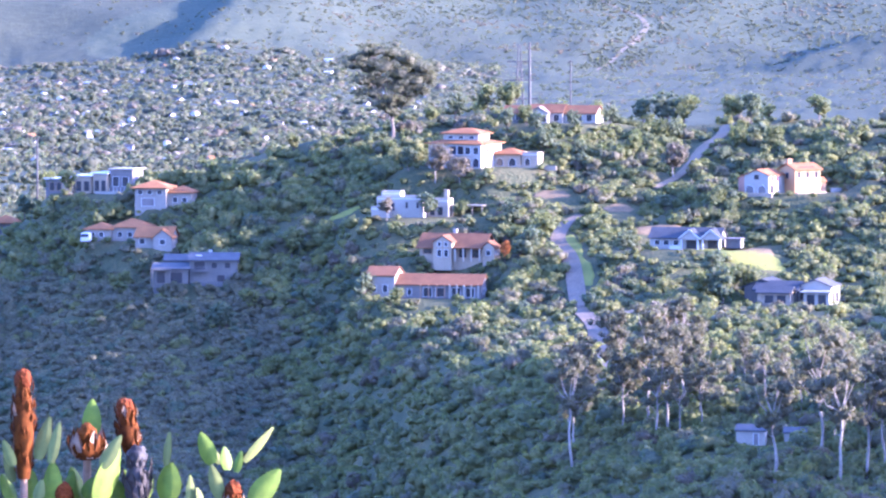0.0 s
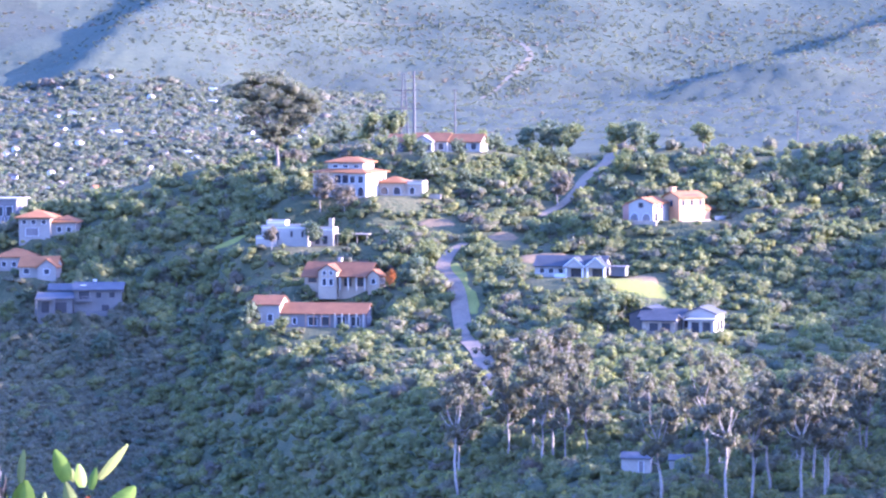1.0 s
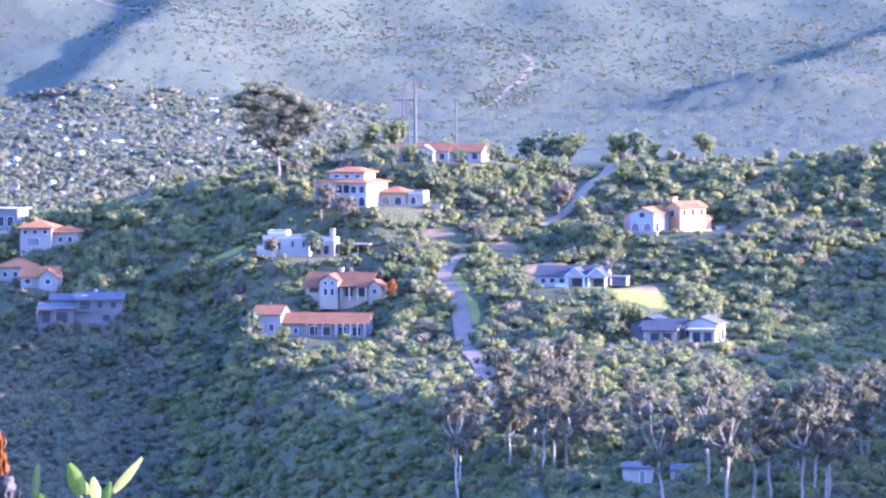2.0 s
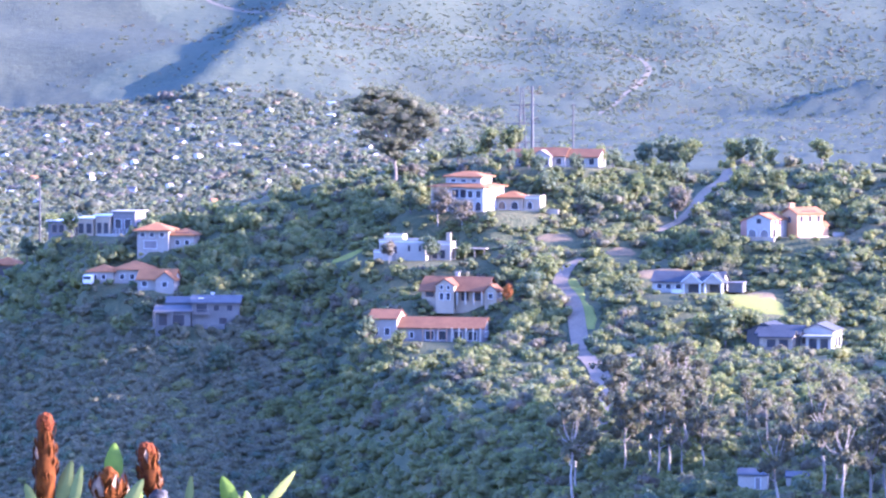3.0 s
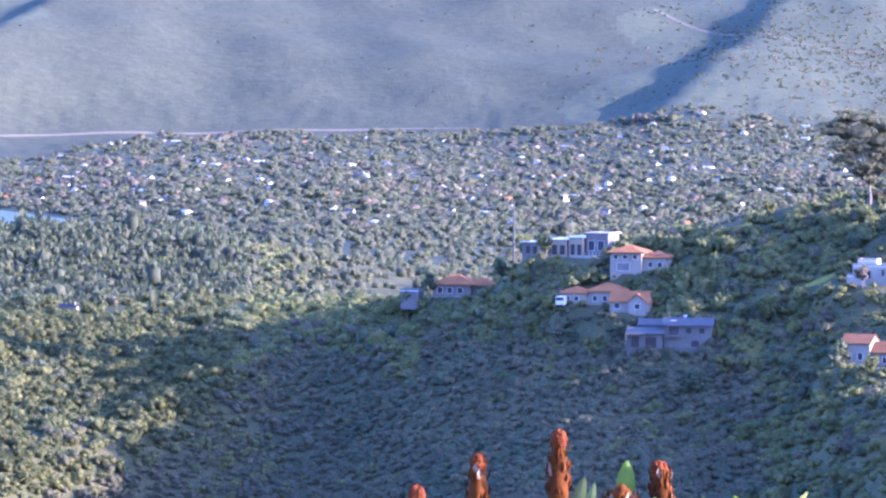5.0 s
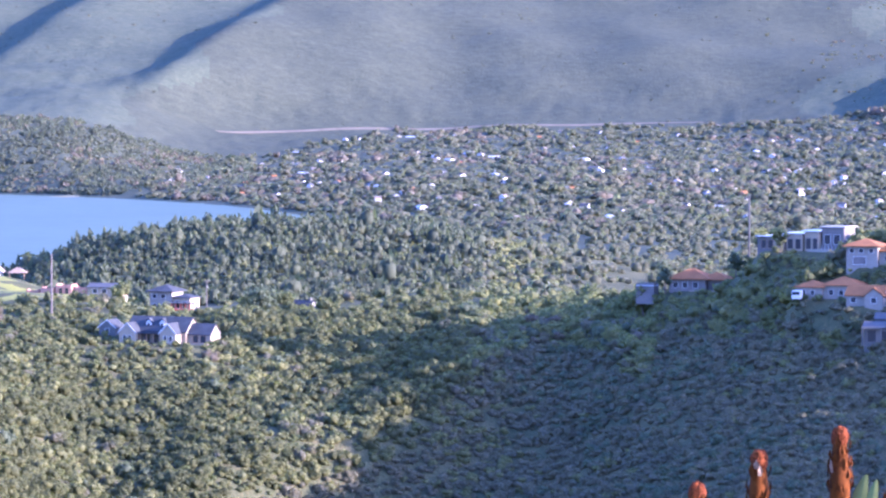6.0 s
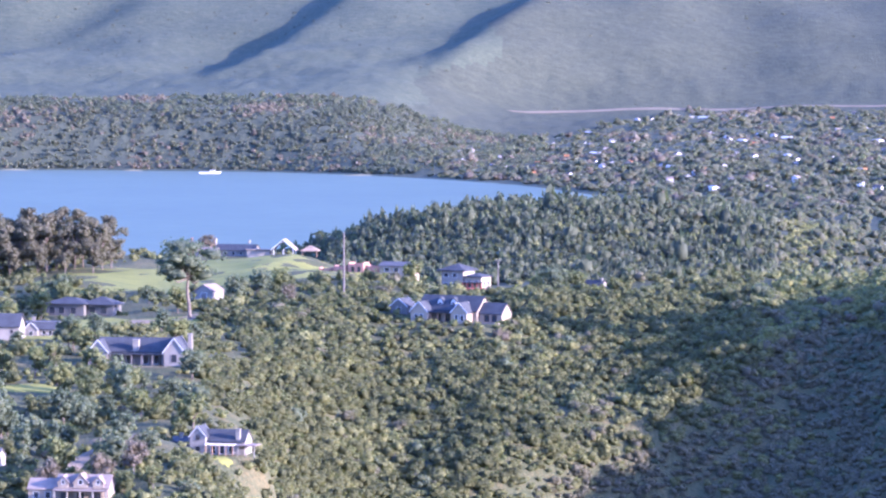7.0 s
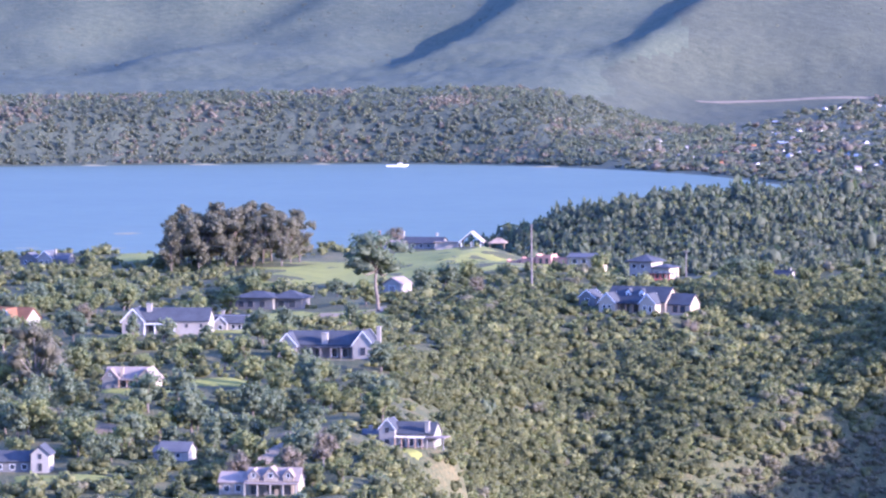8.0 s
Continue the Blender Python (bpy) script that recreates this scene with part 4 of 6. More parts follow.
def gable_roof(x, y, z, w, d, rise, along, over, material, parent, thick=0.22, barge=None):
    """Two pitched slabs that meet at a ridge; barge: the material of the boards along the verges."""
    if along == "x":
        span, length = d, w
    else:
        span, length = w, d
    drop = over * rise / (span / 2)
    prof = [(-over, -drop), (span / 2, rise), (span + over, -drop)]
    top = [(p, q + thick) for p, q in prof]
    ring = prof + top[::-1]
    v, f = [], []
    for e in (-over * 0.7, length + over * 0.7):
        for p, q in ring:
            v.append((x + e, y + p, z + q) if along == "x" else (x + p, y + e, z + q))
    n = len(ring)
    for k in range(n):
        f.append((k, (k + 1) % n, n + (k + 1) % n, n + k))
    f += [(0, 1, 4, 5), (1, 2, 3, 4), (n, n + 5, n + 4, n + 1), (n + 1, n + 4, n + 3, n + 2)]
    roof = solid("roof", v, f, material, parent)
    if barge:
        for e in (-over * 0.7 - 0.06, length + over * 0.7 + 0.003):
            for a, c in ((prof[0], prof[1]), (prof[2], prof[1])):
                q = []
                for k in (0, 0.06):
                    for p, s in ((a, -0.06), (c, -0.06), (c, thick + 0.06), (a, thick + 0.06)):
                        q.append((x + e + k, y + p[0], z + p[1] + s) if along == "x" else (x + p[0], y + e + k, z + p[1] + s))
                solid("bargeboard", q, [(0, 1, 2, 3), (7, 6, 5, 4), (0, 4, 5, 1), (1, 5, 6, 2), (2, 6, 7, 3), (3, 7, 4, 0)], barge, roof, "white painted bargeboard")
    return roof


def hip_roof(x, y, z, w, d, rise, over, material, parent, thick=0.2):
    """Four slopes; the ridge runs along the longer side."""
    x, y, w, d = x - over, y - over, w + 2 * over, d + 2 * over
    k = min(w, d) / 2
    r0, r1 = ((x + k, y + d / 2), (x + w - k, y + d / 2)) if w >= d else ((x + w / 2, y + k), (x + w / 2, y + d - k))
    v = [(x, y, z), (x + w, y, z), (x + w, y + d, z), (x, y + d, z)]
    v += [(a, b, c + thick) for a, b, c in v] + [(*r0, z + rise + thick), (*r1, z + rise + thick)]
    f = [(3, 2, 1, 0), (0, 1, 5, 4), (1, 2, 6, 5), (2, 3, 7, 6), (3, 0, 4, 7)]
    f += [(4, 5, 9, 8), (5, 6, 9), (6, 7, 8, 9), (7, 4, 8)] if w >= d else [(4, 5, 8), (5, 6, 9, 8), (6, 7, 9), (7, 4, 8, 9)]
    return solid("roof", v, f, material, parent)


def window(parent, face, x, y, z, w, h, frame=None, pane=None, name="window", arch=False):
    """A frame standing a little proud of a wall with a pane set back in it. x, y: the middle of its foot on the wall; face: f, b, l or r."""
    frame, pane = frame or WHITE, pane or GLASS
    t, dep = 0.09, 0.09
    outer = [(-w / 2, 0), (w / 2, 0), (w / 2, h), (-w / 2, h)]
    if arch:
        outer = [(-w / 2, 0), (w / 2, 0)] + [(w / 2 * math.cos(a), h - w / 2 + w / 2 * math.sin(a)) for a in np.linspace(0, math.pi, 7)]
    inner = [(p * (1 - 2 * t / w), t + q * (1 - 2 * t / h)) for p, q in outer]
    n = len(outer)

    def at(p, q, o):
        return {"f": (x + p, y - o, z + q), "b": (x - p, y + o, z + q), "l": (x - o, y - p, z + q), "r": (x + o, y + p, z + q)}[face]
    v = [at(p, q, dep) for p, q in outer] + [at(p, q, dep) for p, q in inner] + [at(p, q, -0.02) for p, q in outer] + [at(p, q, 0.02) for p, q in inner]
    f = []
    for k in range(n):
        m = (k + 1) % n
        f += [(k, m, n + m, n + k), (2 * n + k, 2 * n + m, m, k), (n + k, n + m, 3 * n + m, 3 * n + k)]
    ob = solid(name, v, f, frame, parent)
    solid("pane", [at(p, q, 0.03) for p, q in inner], [tuple(range(n))], pane, ob)
    return ob


def house(name, label, key=None, at=None):
    b, d, turn, r = SITES[key] if key else at
    thing = new(name)
    tagged(thing, label, "house")
    x, y = spot(b, d)
    thing.matrix_basis = Matrix.Translation((x, y, float(height(b, d)))) @ Matrix.Rotation(radians(turn - b), 4, "Z") @ Matrix.Scale(SIZES.get(key, 1.0), 4)
    return thing


def chimney(parent, x, y, z, h, material, w=0.8):
    c = box("chimney", x - w / 2, y - w / 2, z, w, w, h, material, parent, "plastered chimney stack", 0.03)
    box("chimney_cap", x - w / 2 - 0.1, y - w / 2 - 0.1, z + h, w + 0.2, w + 0.2, 0.18, material, c)
    return c


def wing(parent, x, y, w, d, h, rise, along, wall, roof, over=0.5, z=0.0, hip=False, barge=None):
    """Walls with a pitched roof on them."""
    if hip:
        box("wall", x, y, z - 2.5, w, d, h + 2.5, wall, parent)
        hip_roof(x, y, z + h, w, d, rise, over, roof, parent)
    else:
        gable_walls("wall", x, y, z, w, d, h, rise, along, wall, parent)
        gable_roof(x, y, z + h, w, d, rise, along, over, roof, parent, barge=barge)


def flat_block(parent, x, y, w, d, h, wall, z=0.0, over=0.0, slab=None):
    box("wall", x, y, z - 2.5, w, d, h + 2.5, wall, parent)
    box("roof", x - over, y - over, z + h, w + 2 * over, d + 2 * over, 0.3, slab or CONCRETE, parent, bevel=0.03)
    if not over:
        for bx, by, bw, bd in ((x, y, w, 0.25), (x, y + d - 0.25, w, 0.25), (x, y + 0.25, 0.25, d - 0.5), (x + w - 0.25, y + 0.25, 0.25, d - 0.5)):
            box("parapet", bx, by, z + h + 0.304, bw, bd, 0.4, wall, parent)


def posts(parent, x0, x1, y, count, h, material, w=0.22, z=0.0):
    for k in range(count):
        box("post", x0 + (x1 - x0) * k / max(count - 1, 1) - w / 2, y - w / 2, z - 0.5, w, w, h + 0.5, material, parent, bevel=0.015)


def window_row(parent, face, a, z, w, h, fixed, **more):
    for c in a:
        if face in "fb":
            window(parent, face, c, fixed, z, w, h, **more)
        else:
            window(parent, face, fixed, c, z, w, h, **more)


# the two-storeyed villa with tiled tiers
h = house("villa", "white two-storeyed villa with tiered red tiled roofs", "villa")
wing(h, -8, -4.5, 13.5, 10, 5.3, 1.3, "x", PLASTER, TERRA, 0.7, hip=True)
box("wall", -5.3, -2.3, 5.4, 8.6, 6, 2.1, PLASTER, h)
hip_roof(-5.3, -2.3, 7.5, 8.6, 6, 1.1, 0.7, TERRA, h)
wing(h, 1.2, -6.0, 4.3, 3, 5.2, 0.8, "x", PLASTER, TERRA, 0.5, hip=True)
window_row(h, "f", (-6.6, -4.2), 3.2, 1.1, 1.3, -4.5)
window_row(h, "f", (-6.6, -4.2), 0.6, 1.1, 1.4, -4.5)
window_row(h, "f", (-2.0, 0.0), 2.9, 1.8, 2.0, -4.5)
window_row(h, "f", (-1.9, 0.3), 0.1, 1.9, 2.1, -4.5, arch=True)
window_row(h, "f", (2.3, 4.3), 3.0, 1.4, 1.7, -6.0)
window_row(h, "f", (2.3, 4.3), 0.1, 1.6, 2.2, -6.0, arch=True)
window_row(h, "r", (-2.4, -0.4, 1.6, 3.8), 3.1, 1.0, 1.5, 5.5)
window_row(h, "r", (-1.5, 1.6, 3.8), 0.5, 1.0, 1.6, 5.5)
window_row(h, "f", (-3.5, -1.0, 1.6), 6.3, 1.4, 0.8, -2.3)
window_row(h, "r", (-0.8, 1.6), 6.3, 1.2, 0.8, 3.3, arch=True)
h = house("annexe", "low cream annexe with red tiled roof beside the villa", "villa_annexe")
wing(h, -4.5, -2.5, 6.5, 6, 2.8, 1.3, "x", CREAM, TERRA, 0.5, hip=True)
flat_block(h, 2.2, -2, 3.8, 4, 2.7, CREAM)
window_row(h, "f", (-2.8, 0.2), 0.2, 1.8, 1.9, -2.5, arch=True)
window_row(h, "f", (3.6,), 0.2, 1.3, 1.9, -2.0, arch=True)
box("terrace_wall", 2, -4.2, -0.6, 9, 0.4, 1.1, CREAM, h)
# white flat-roofed house
h = house("modern_house", "white flat-roofed modern house in half shade", "white_house")
flat_block(h, -7.2, -3, 11, 8, 4.2, PLASTER)
flat_block(h, -8.0, -5.2, 4.5, 2.2, 1.9, PLASTER)
flat_block(h, -6.5, -1, 4.5, 4, 0.8, PLASTER, z=4.52)
flat_block(h, 3.9, 0.5, 5.2, 5, 3.6, PLASTER)
chimney(h, 8.2, 2.5, 3.6, 2.6, CREAM, 1.0)
box("pergola_roof", 9.3, 1.5, 2.6, 8, 4.5, 0.22, CREAM, h)
posts(h, 9.8, 16.8, 1.9, 4, 2.6, CREAM)
window_row(h, "f", (-5.2, -3.6), 1.6, 1.4, 1.8, -3.0, frame=DARKWALL)
window_row(h, "f", (0.0, 2.6), 2.2, 0.6, 1.4, -3.0, frame=DARKWALL)
window_row(h, "f", (5.3, 7.2), 0.4, 1.2, 2.0, 0.5, frame=DARKWALL)
window_row(h, "r", (-1.2, 1.6), 1.0, 1.3, 2.0, 3.8, frame=DARKWALL)
# gabled house with a veranda
h = house("gabled_house", "cream house with russet roof, front gable and veranda", "gable_house")
wing(h, -8, -3.5, 14, 8, 2.5, 2.4, "x", CREAM, RUSSET, 0.9)
wing(h, -4.4, -5.0, 4.0, 6, 3.4, 1.3, "y", CREAM, RUSSET, 0.3)
wing(h, 6.3, -4.5, 2.6, 4, 2.4, 1.2, "y", CREAM, RUSSET, 0.3)
chimney(h, -1.5, 1.0, 4.2, 1.6, PLASTER)
box("veranda_roof", 0.2, -6.0, 2.2, 6.0, 3.2, 0.2, RUSSET, h)
posts(h, 0.6, 6.0, -5.7, 4, 2.2, PLASTER, 0.3)
window_row(h, "f", (-3.1, -1.6), 2.5, 0.8, 1.0, -5.0)
window_row(h, "f", (-3.1, -1.6), 0.3, 1.0, 1.6, -5.0)
window_row(h, "f", (-6.2,), 0.8, 2.0, 1.2, -3.5, frame=TIMBER)
window_row(h, "f", (1.6, 4.4), 0.1, 1.8, 1.9, -3.5, frame=TIMBER)
window_row(h, "f", (7.6,), 0.7, 1.1, 1.2, -4.5)
window_row(h, "r", (-3.4, -1.6), 0.8, 0.9, 1.1, 8.9)
box("solar_heater", -5.8, -1.6, 3.75, 2.2, 1.8, 0.15, PANEL, h, "dark solar panel on the roof")
# long house with a red roof
h = house("long_house", "long single-storeyed house with dusty red roof", "red_house")
wing(h, -12.0, -3.9, 6, 9, 4.6, 1.6, "x", SHADED_PLASTER, RUSSET, 0.3)
# this wall's dark colour imitates the shade under the roof
wing(h, -6.5, -3.2, 18.5, 8, 2.9, 1.8, "x", DARKWALL, RUSSET, 0.5)
posts(h, 5.6, 11.6, -3.9, 5, 2.9, PLASTER, 0.3)
posts(h, -0.5, 4.5, -3.9, 4, 2.9, TIMBER, 0.2)
window_row(h, "f", (0.8, 3.4, 6.8, 9.8), 0.3, 1.9, 2.0, -3.2)
window_row(h, "f", (-10.4, -8.0), 1.2, 1.2, 1.6, -3.9)
window_row(h, "f", (-4.8, -3.0), 0.6, 1.0, 1.4, -3.2)
window_row(h, "r", (-0.5, 2.0), 0.8, 1.1, 1.3, 12.0)
# grey split-level house
h = house("split_house", "grey rendered split-level house on the shaded slope", "grey_house")
wing(h, -1.2, -3, 10, 8, 5.0, 1.2, "x", GREYWALL, SHEET, 0.6)
wing(h, -8.8, -3.8, 7.4, 7, 3.2, 0.9, "x", GREYWALL, SHEET, 0.6)
wing(h, -7.2, 3.4, 9, 5, 4.6, 1.0, "x", GREYWALL, SHEET, 0.5)
box("terrace_wall", -0.8, -4.6, -2.2, 7, 1.4, 2.6, GREYWALL, h)
window_row(h, "f", (0.9,), 2.9, 2.4, 1.9, -3.0, frame=DARKWALL)
window_row(h, "f", (4.0, 6.8), 3.2, 1.3, 1.3, -3.0, frame=DARKWALL)
window_row(h, "f", (5.4,), 0.4, 1.8, 1.5, -3.0, frame=DARKWALL)
window_row(h, "f", (-7.2,), 0.1, 1.9, 2.5, -3.8, frame=DARKWALL)
window_row(h, "f", (-3.9,), 0.1, 2.6, 2.4, -3.8, frame=DARKWALL)
box("balcony", -0.6, -4.4, 2.5, 3.2, 1.4, 0.18, GREYWALL, h)
for k in range(6):
    box("balustrade_post", -0.5 + 0.58 * k, -4.36, 2.684, 0.07, 0.07, 0.9, DARKWALL, h)
box("handrail", -0.55, -4.38, 3.588, 3.1, 0.1, 0.07, DARKWALL, h)
box("porch_slab", -9.2, -5.2, 2.9, 4.2, 1.5, 0.2, GREYWALL, h)
posts(h, -9.0, -5.2, -5.0, 2, 2.9, GREYWALL, 0.35)
box("skylight", 0.0, -1.4, 5.75, 1.2, 1.2, 0.15, WHITE, h)
chimney(h, 2.8, 1.4, 5.8, 0.9, WHITE, 0.6)
# red-roofed house with solar panels
h = house("family_house", "two-storeyed house with red tiled roof and solar panels", "left_house")
wing(h, -5.8, -3, 8, 8, 4.6, 1.8, "x", SHADED_PLASTER, TERRA, 1.0, hip=True)
wing(h, 2.3, -1.5, 6, 7, 3.4, 1.6, "x", SHADED_PLASTER, TERRA, 0.7, hip=True)
box("solar_panel", 3.6, -1.3, 4.12, 3.4, 1.7, 0.12, PANEL, h, "dark solar panels on the roof").rotation_euler = (0.02, 0, 0)
window_row(h, "f", (-4.4, -2.0, 0.6), 3.0, 1.3, 1.2, -3.0)
window_row(h, "f", (-2.4,), 0.1, 3.4, 2.1, -3.0, name="garage_door", pane=DARKWALL)
window_row(h, "f", (4.2, 6.6), 1.0, 1.3, 1.4, -1.5)
# orange-roofed house and its wing
h = house("family_house", "house with orange tiled hip roofs among bushes", "orange_house")
wing(h, -8.0, -2.5, 6.5, 7, 2.9, 1.6, "x", SHADED_PLASTER, TERRA, 0.7, hip=True)
wing(h, -1.4, -1.5, 9, 8, 3.4, 2.0, "x", SHADED_PLASTER, TERRA, 0.7, hip=True)
window_row(h, "f", (-6.3, -4.0), 1.0, 1.2, 1.3, -2.5)
window_row(h, "f", (0.6, 3.2, 5.8), 1.0, 1.3, 1.4, -1.5)
h = house("family_house", "low house with orange gabled roofs", "orange_wing")
wing(h, -4.2, -2.5, 8.4, 6, 2.6, 1.9, "x", SHADED_PLASTER, TERRA, 0.5)
wing(h, 0.4, -4.2, 4.2, 4, 2.5, 1.7, "y", SHADED_PLASTER, TERRA, 0.4)
window_row(h, "f", (-2.6,), 0.8, 1.4, 1.3, -2.5)
window_row(h, "f", (2.5,), 0.8, 1.4, 1.3, -4.2)
v = new("parked_van")
tagged(v, "white van parked beside a house", "van")
x, y = spot(-0.02, 959)
v.matrix_basis = Matrix.Translation((x, y, float(height(-0.02, 959)))) @ Matrix.Rotation(radians(-10), 4, "Z")
box("body", -1.0, -2.4, 0.4, 2.0, 4.8, 1.9, WHITE, v, bevel=0.15)
box("windscreen", -0.85, -2.43, 1.4, 1.7, 0.06, 0.7, GLASS, v)
for wx in (-1.02, 0.82):
    for wy in (-1.8, 1.2):
        box("wheel", wx, wy, 0.0, 0.2, 0.66, 0.66, DARKWALL, v, bevel=0.2)
# dark and cream flat-roofed houses on the brow
h = house("modern_house", "row of flat-roofed cubes in cream and dark cladding", "flat_house")
flat_block(h, -11.2, -1.5, 5.4, 7, 3.2, DARKWALL, over=0.4, slab=WHITE)
flat_block(h, -6.4, -3.2, 2.6, 5, 3.6, CREAM, over=0.25, slab=WHITE)
flat_block(h, -3.4, -2.5, 4.0, 7, 4.0, CREAM, over=0.45, slab=WHITE)
flat_block(h, 1.0, -2.0, 3.6, 7, 4.6, CREAM, over=0.45, slab=WHITE)
flat_block(h, 5.0, -1.0, 5.6, 7, 4.6, DARKWALL, z=1.0, over=0.5, slab=PLASTER)
window_row(h, "f", (-2.4, -0.4), 0.5, 1.4, 2.4, -2.5, frame=DARKWALL)
window_row(h, "f", (2.0, 3.7), 0.5, 1.2, 2.6, -2.0, frame=DARKWALL)
window_row(h, "f", (6.4, 8.8), 1.6, 1.7, 2.4, -1.0, frame=WHITE)
window_row(h, "f", (-9.6, -7.8), 0.5, 1.3, 2.0, -1.5, frame=TIMBER)
window_row(h, "r", (-1.6, 0.6), 0.8, 1.0, 1.8, -3.8, frame=DARKWALL)
box("terrace_wall", 2.6, -4.6, -1.6, 8, 0.4, 2.2, PLASTER, h)
for k in range(5):
    box("rail", 6.2 + 0.9 * k, -4.5, 0.604, 0.08, 0.08, 0.9, WHITE, h)
# house with a red hipped roof in dark trees
h = house("family_house", "dark-walled house with bright red hipped roof", "west_house")
wing(h, -6.5, -3.5, 9, 8, 2.8, 2.3, "x", DARKWALL, TERRA, 1.0, hip=True)
wing(h, 1.0, -1.5, 6, 6, 2.6, 1.8, "x", DARKWALL, TERRA, 0.9, hip=True)
window_row(h, "f", (-5.0, -2.6, 0.0), 0.7, 1.4, 1.5, -3.5)
box("terrace_wall", -1, -5.6, -1.6, 8, 0.4, 1.9, STONE, h)
flat_block(h, -14.8, -4.0, 4.5, 4, 1.8, DARKWALL, z=-0.8)
# slate-roofed house with two white porches
h = house("porch_house", "long slate-roofed house with two white gabled porches", "porch_house")
wing(h, -9.6, -2.0, 17.0, 8, 2.8, 2.1, "x", PLASTER, SLATE, 0.6)
for px in (-1.6, 3.6):
    gable_walls("gable", px, -4.6, 2.6, 4.4, 0.3, 0.3, 1.7, "y", PLASTER, h, down=0.2)
    gable_roof(px, -4.6, 2.9, 4.4, 5.6, 1.8, "y", 0.4, SLATE, h, barge=WHITE)
    posts(h, px + 0.2, px + 4.2, -4.4, 2, 2.8, WHITE, 0.35)
window_row(h, "f", (-7.8, -5.6, -3.2), 0.9, 1.4, 1.3, -2.0)
window_row(h, "f", (0.6, 5.8), 0.1, 2.6, 2.1, -2.0, frame=DARKWALL)
window_row(h, "r", (0.5, 3.4), 0.6, 1.2, 1.6, 7.4)
flat_block(h, 8.4, 0.5, 3.6, 4, 2.3, GREYWALL, over=0.2, slab=DARKWALL)
box("deck_rail", -4.2, -5.0, 0.1, 2.6, 0.15, 0.9, WHITE, h)
# slate-roofed modern house with a pool
h = house("modern_house", "low modern house with overlapping grey roofs and pool terrace", "slate_house")
wing(h, -8.6, 0.5, 7, 8, 3.2, 1.4, "y", DARKWALL, SLATE, 0.7)
wing(h, -5.6, -2.5, 8, 7, 3.0, 1.3, "x", GREYWALL, SLATE, 0.8)
wing(h, -4.5, -5.5, 6.4, 4, 2.6, 0.9, "x", STONE, SLATE, 0.5)
wing(h, 2.4, -1.0, 6.4, 7, 3.6, 1.2, "y", PLASTER, SHEET, 0.4)
flat_block(h, 4.2, -4.2, 5.0, 3.1, 2.6, PLASTER, over=0.6, slab=PLASTER)
window_row(h, "f", (-2.2, 0.2), 0.5, 1.8, 1.6, -5.5, frame=DARKWALL)
window_row(h, "f", (5.6, 7.8), 0.2, 1.6, 2.1, -4.2, frame=DARKWALL)
window_row(h, "r", (1.0, 3.8), 0.4, 1.8, 2.0, 8.8, frame=DARKWALL)
window_row(h, "f", (3.2,), 1.0, 1.0, 2.0, -1.0, frame=DARKWALL)
box("terrace", 2.0, -9.0, -1.6, 13.5, 4.7, 1.5, STONE, h)
box("swimming_pool", 10.0, -7.9, -0.2, 4.6, 2.6, 0.14, POOL, h, "pale blue swimming pool")
# the two apricot houses on their terrace
h = house("apricot_house", "two-storeyed house with plastered gable and red roof", "pink_house")
wing(h, -3.6, -4, 6.6, 8, 4.4, 1.3, "y", PLASTER, TERRA, 0.4)
window_row(h, "f", (-0.3,), 3.4, 1.3, 1.2, -4.0, frame=DARKWALL)
window_row(h, "f", (-2.1, 1.2), 0.1, 2.3, 2.0, -4.0, arch=True, pane=DARKWALL)
window_row(h, "r", (-2.0, 0.2), 3.0, 0.9, 1.2, 3.0, frame=REDPAINT)
window_row(h, "r", (-2.4,), 0.1, 1.6, 2.0, 3.0, frame=TIMBER)
wing(h, -6.2, -2.2, 2.4, 5, 3.6, 0.7, "y", BRICK, TERRA, 0.3)
box("terrace_wall", -4.4, -6.5, -2.6, 9.5, 0.8, 2.9, STONE, h, "rough ochre stone retaining wall")
h = house("apricot_house", "tall apricot house with red doors and tiled roof", "tall_pink_house")
wing(h, -4.5, -3.0, 6.2, 7.4, 5.6, 1.2, "y", PINK, TERRA, 0.6)
window_row(h, "r", (-1.8, 0.7, 3.2), 3.6, 0.8, 1.4, 1.7, frame=DARKWALL)
window_row(h, "r", (-1.8, 0.6, 3.0), 0.05, 1.6, 2.4, 1.7, frame=REDPAINT, pane=REDPAINT, arch=True)
window_row(h, "f", (-1.4,), 3.4, 1.2, 1.4, -3.0, frame=DARKWALL)
chimney(h, -2.8, -1.6, 6.4, 1.4, PINK, 1.2)
wing(h, -1.4, 4.6, 2.6, 1.8, 2.6, 0.8, "y", PINK, TERRA, 0.3)
box("solar_panel", -0.6, -1.6, 6.05, 1.9, 4.4, 0.1, PANEL, h, "pale solar panels on the roof")
box("garden_wall", 1.8, 7.2, -0.6, 0.4, 7.0, 1.6, PLASTER, h)
box("terrace_wall", 3.6, -4.2, -2.6, 0.8, 8.5, 2.9, STONE, h, "rough ochre stone retaining wall")
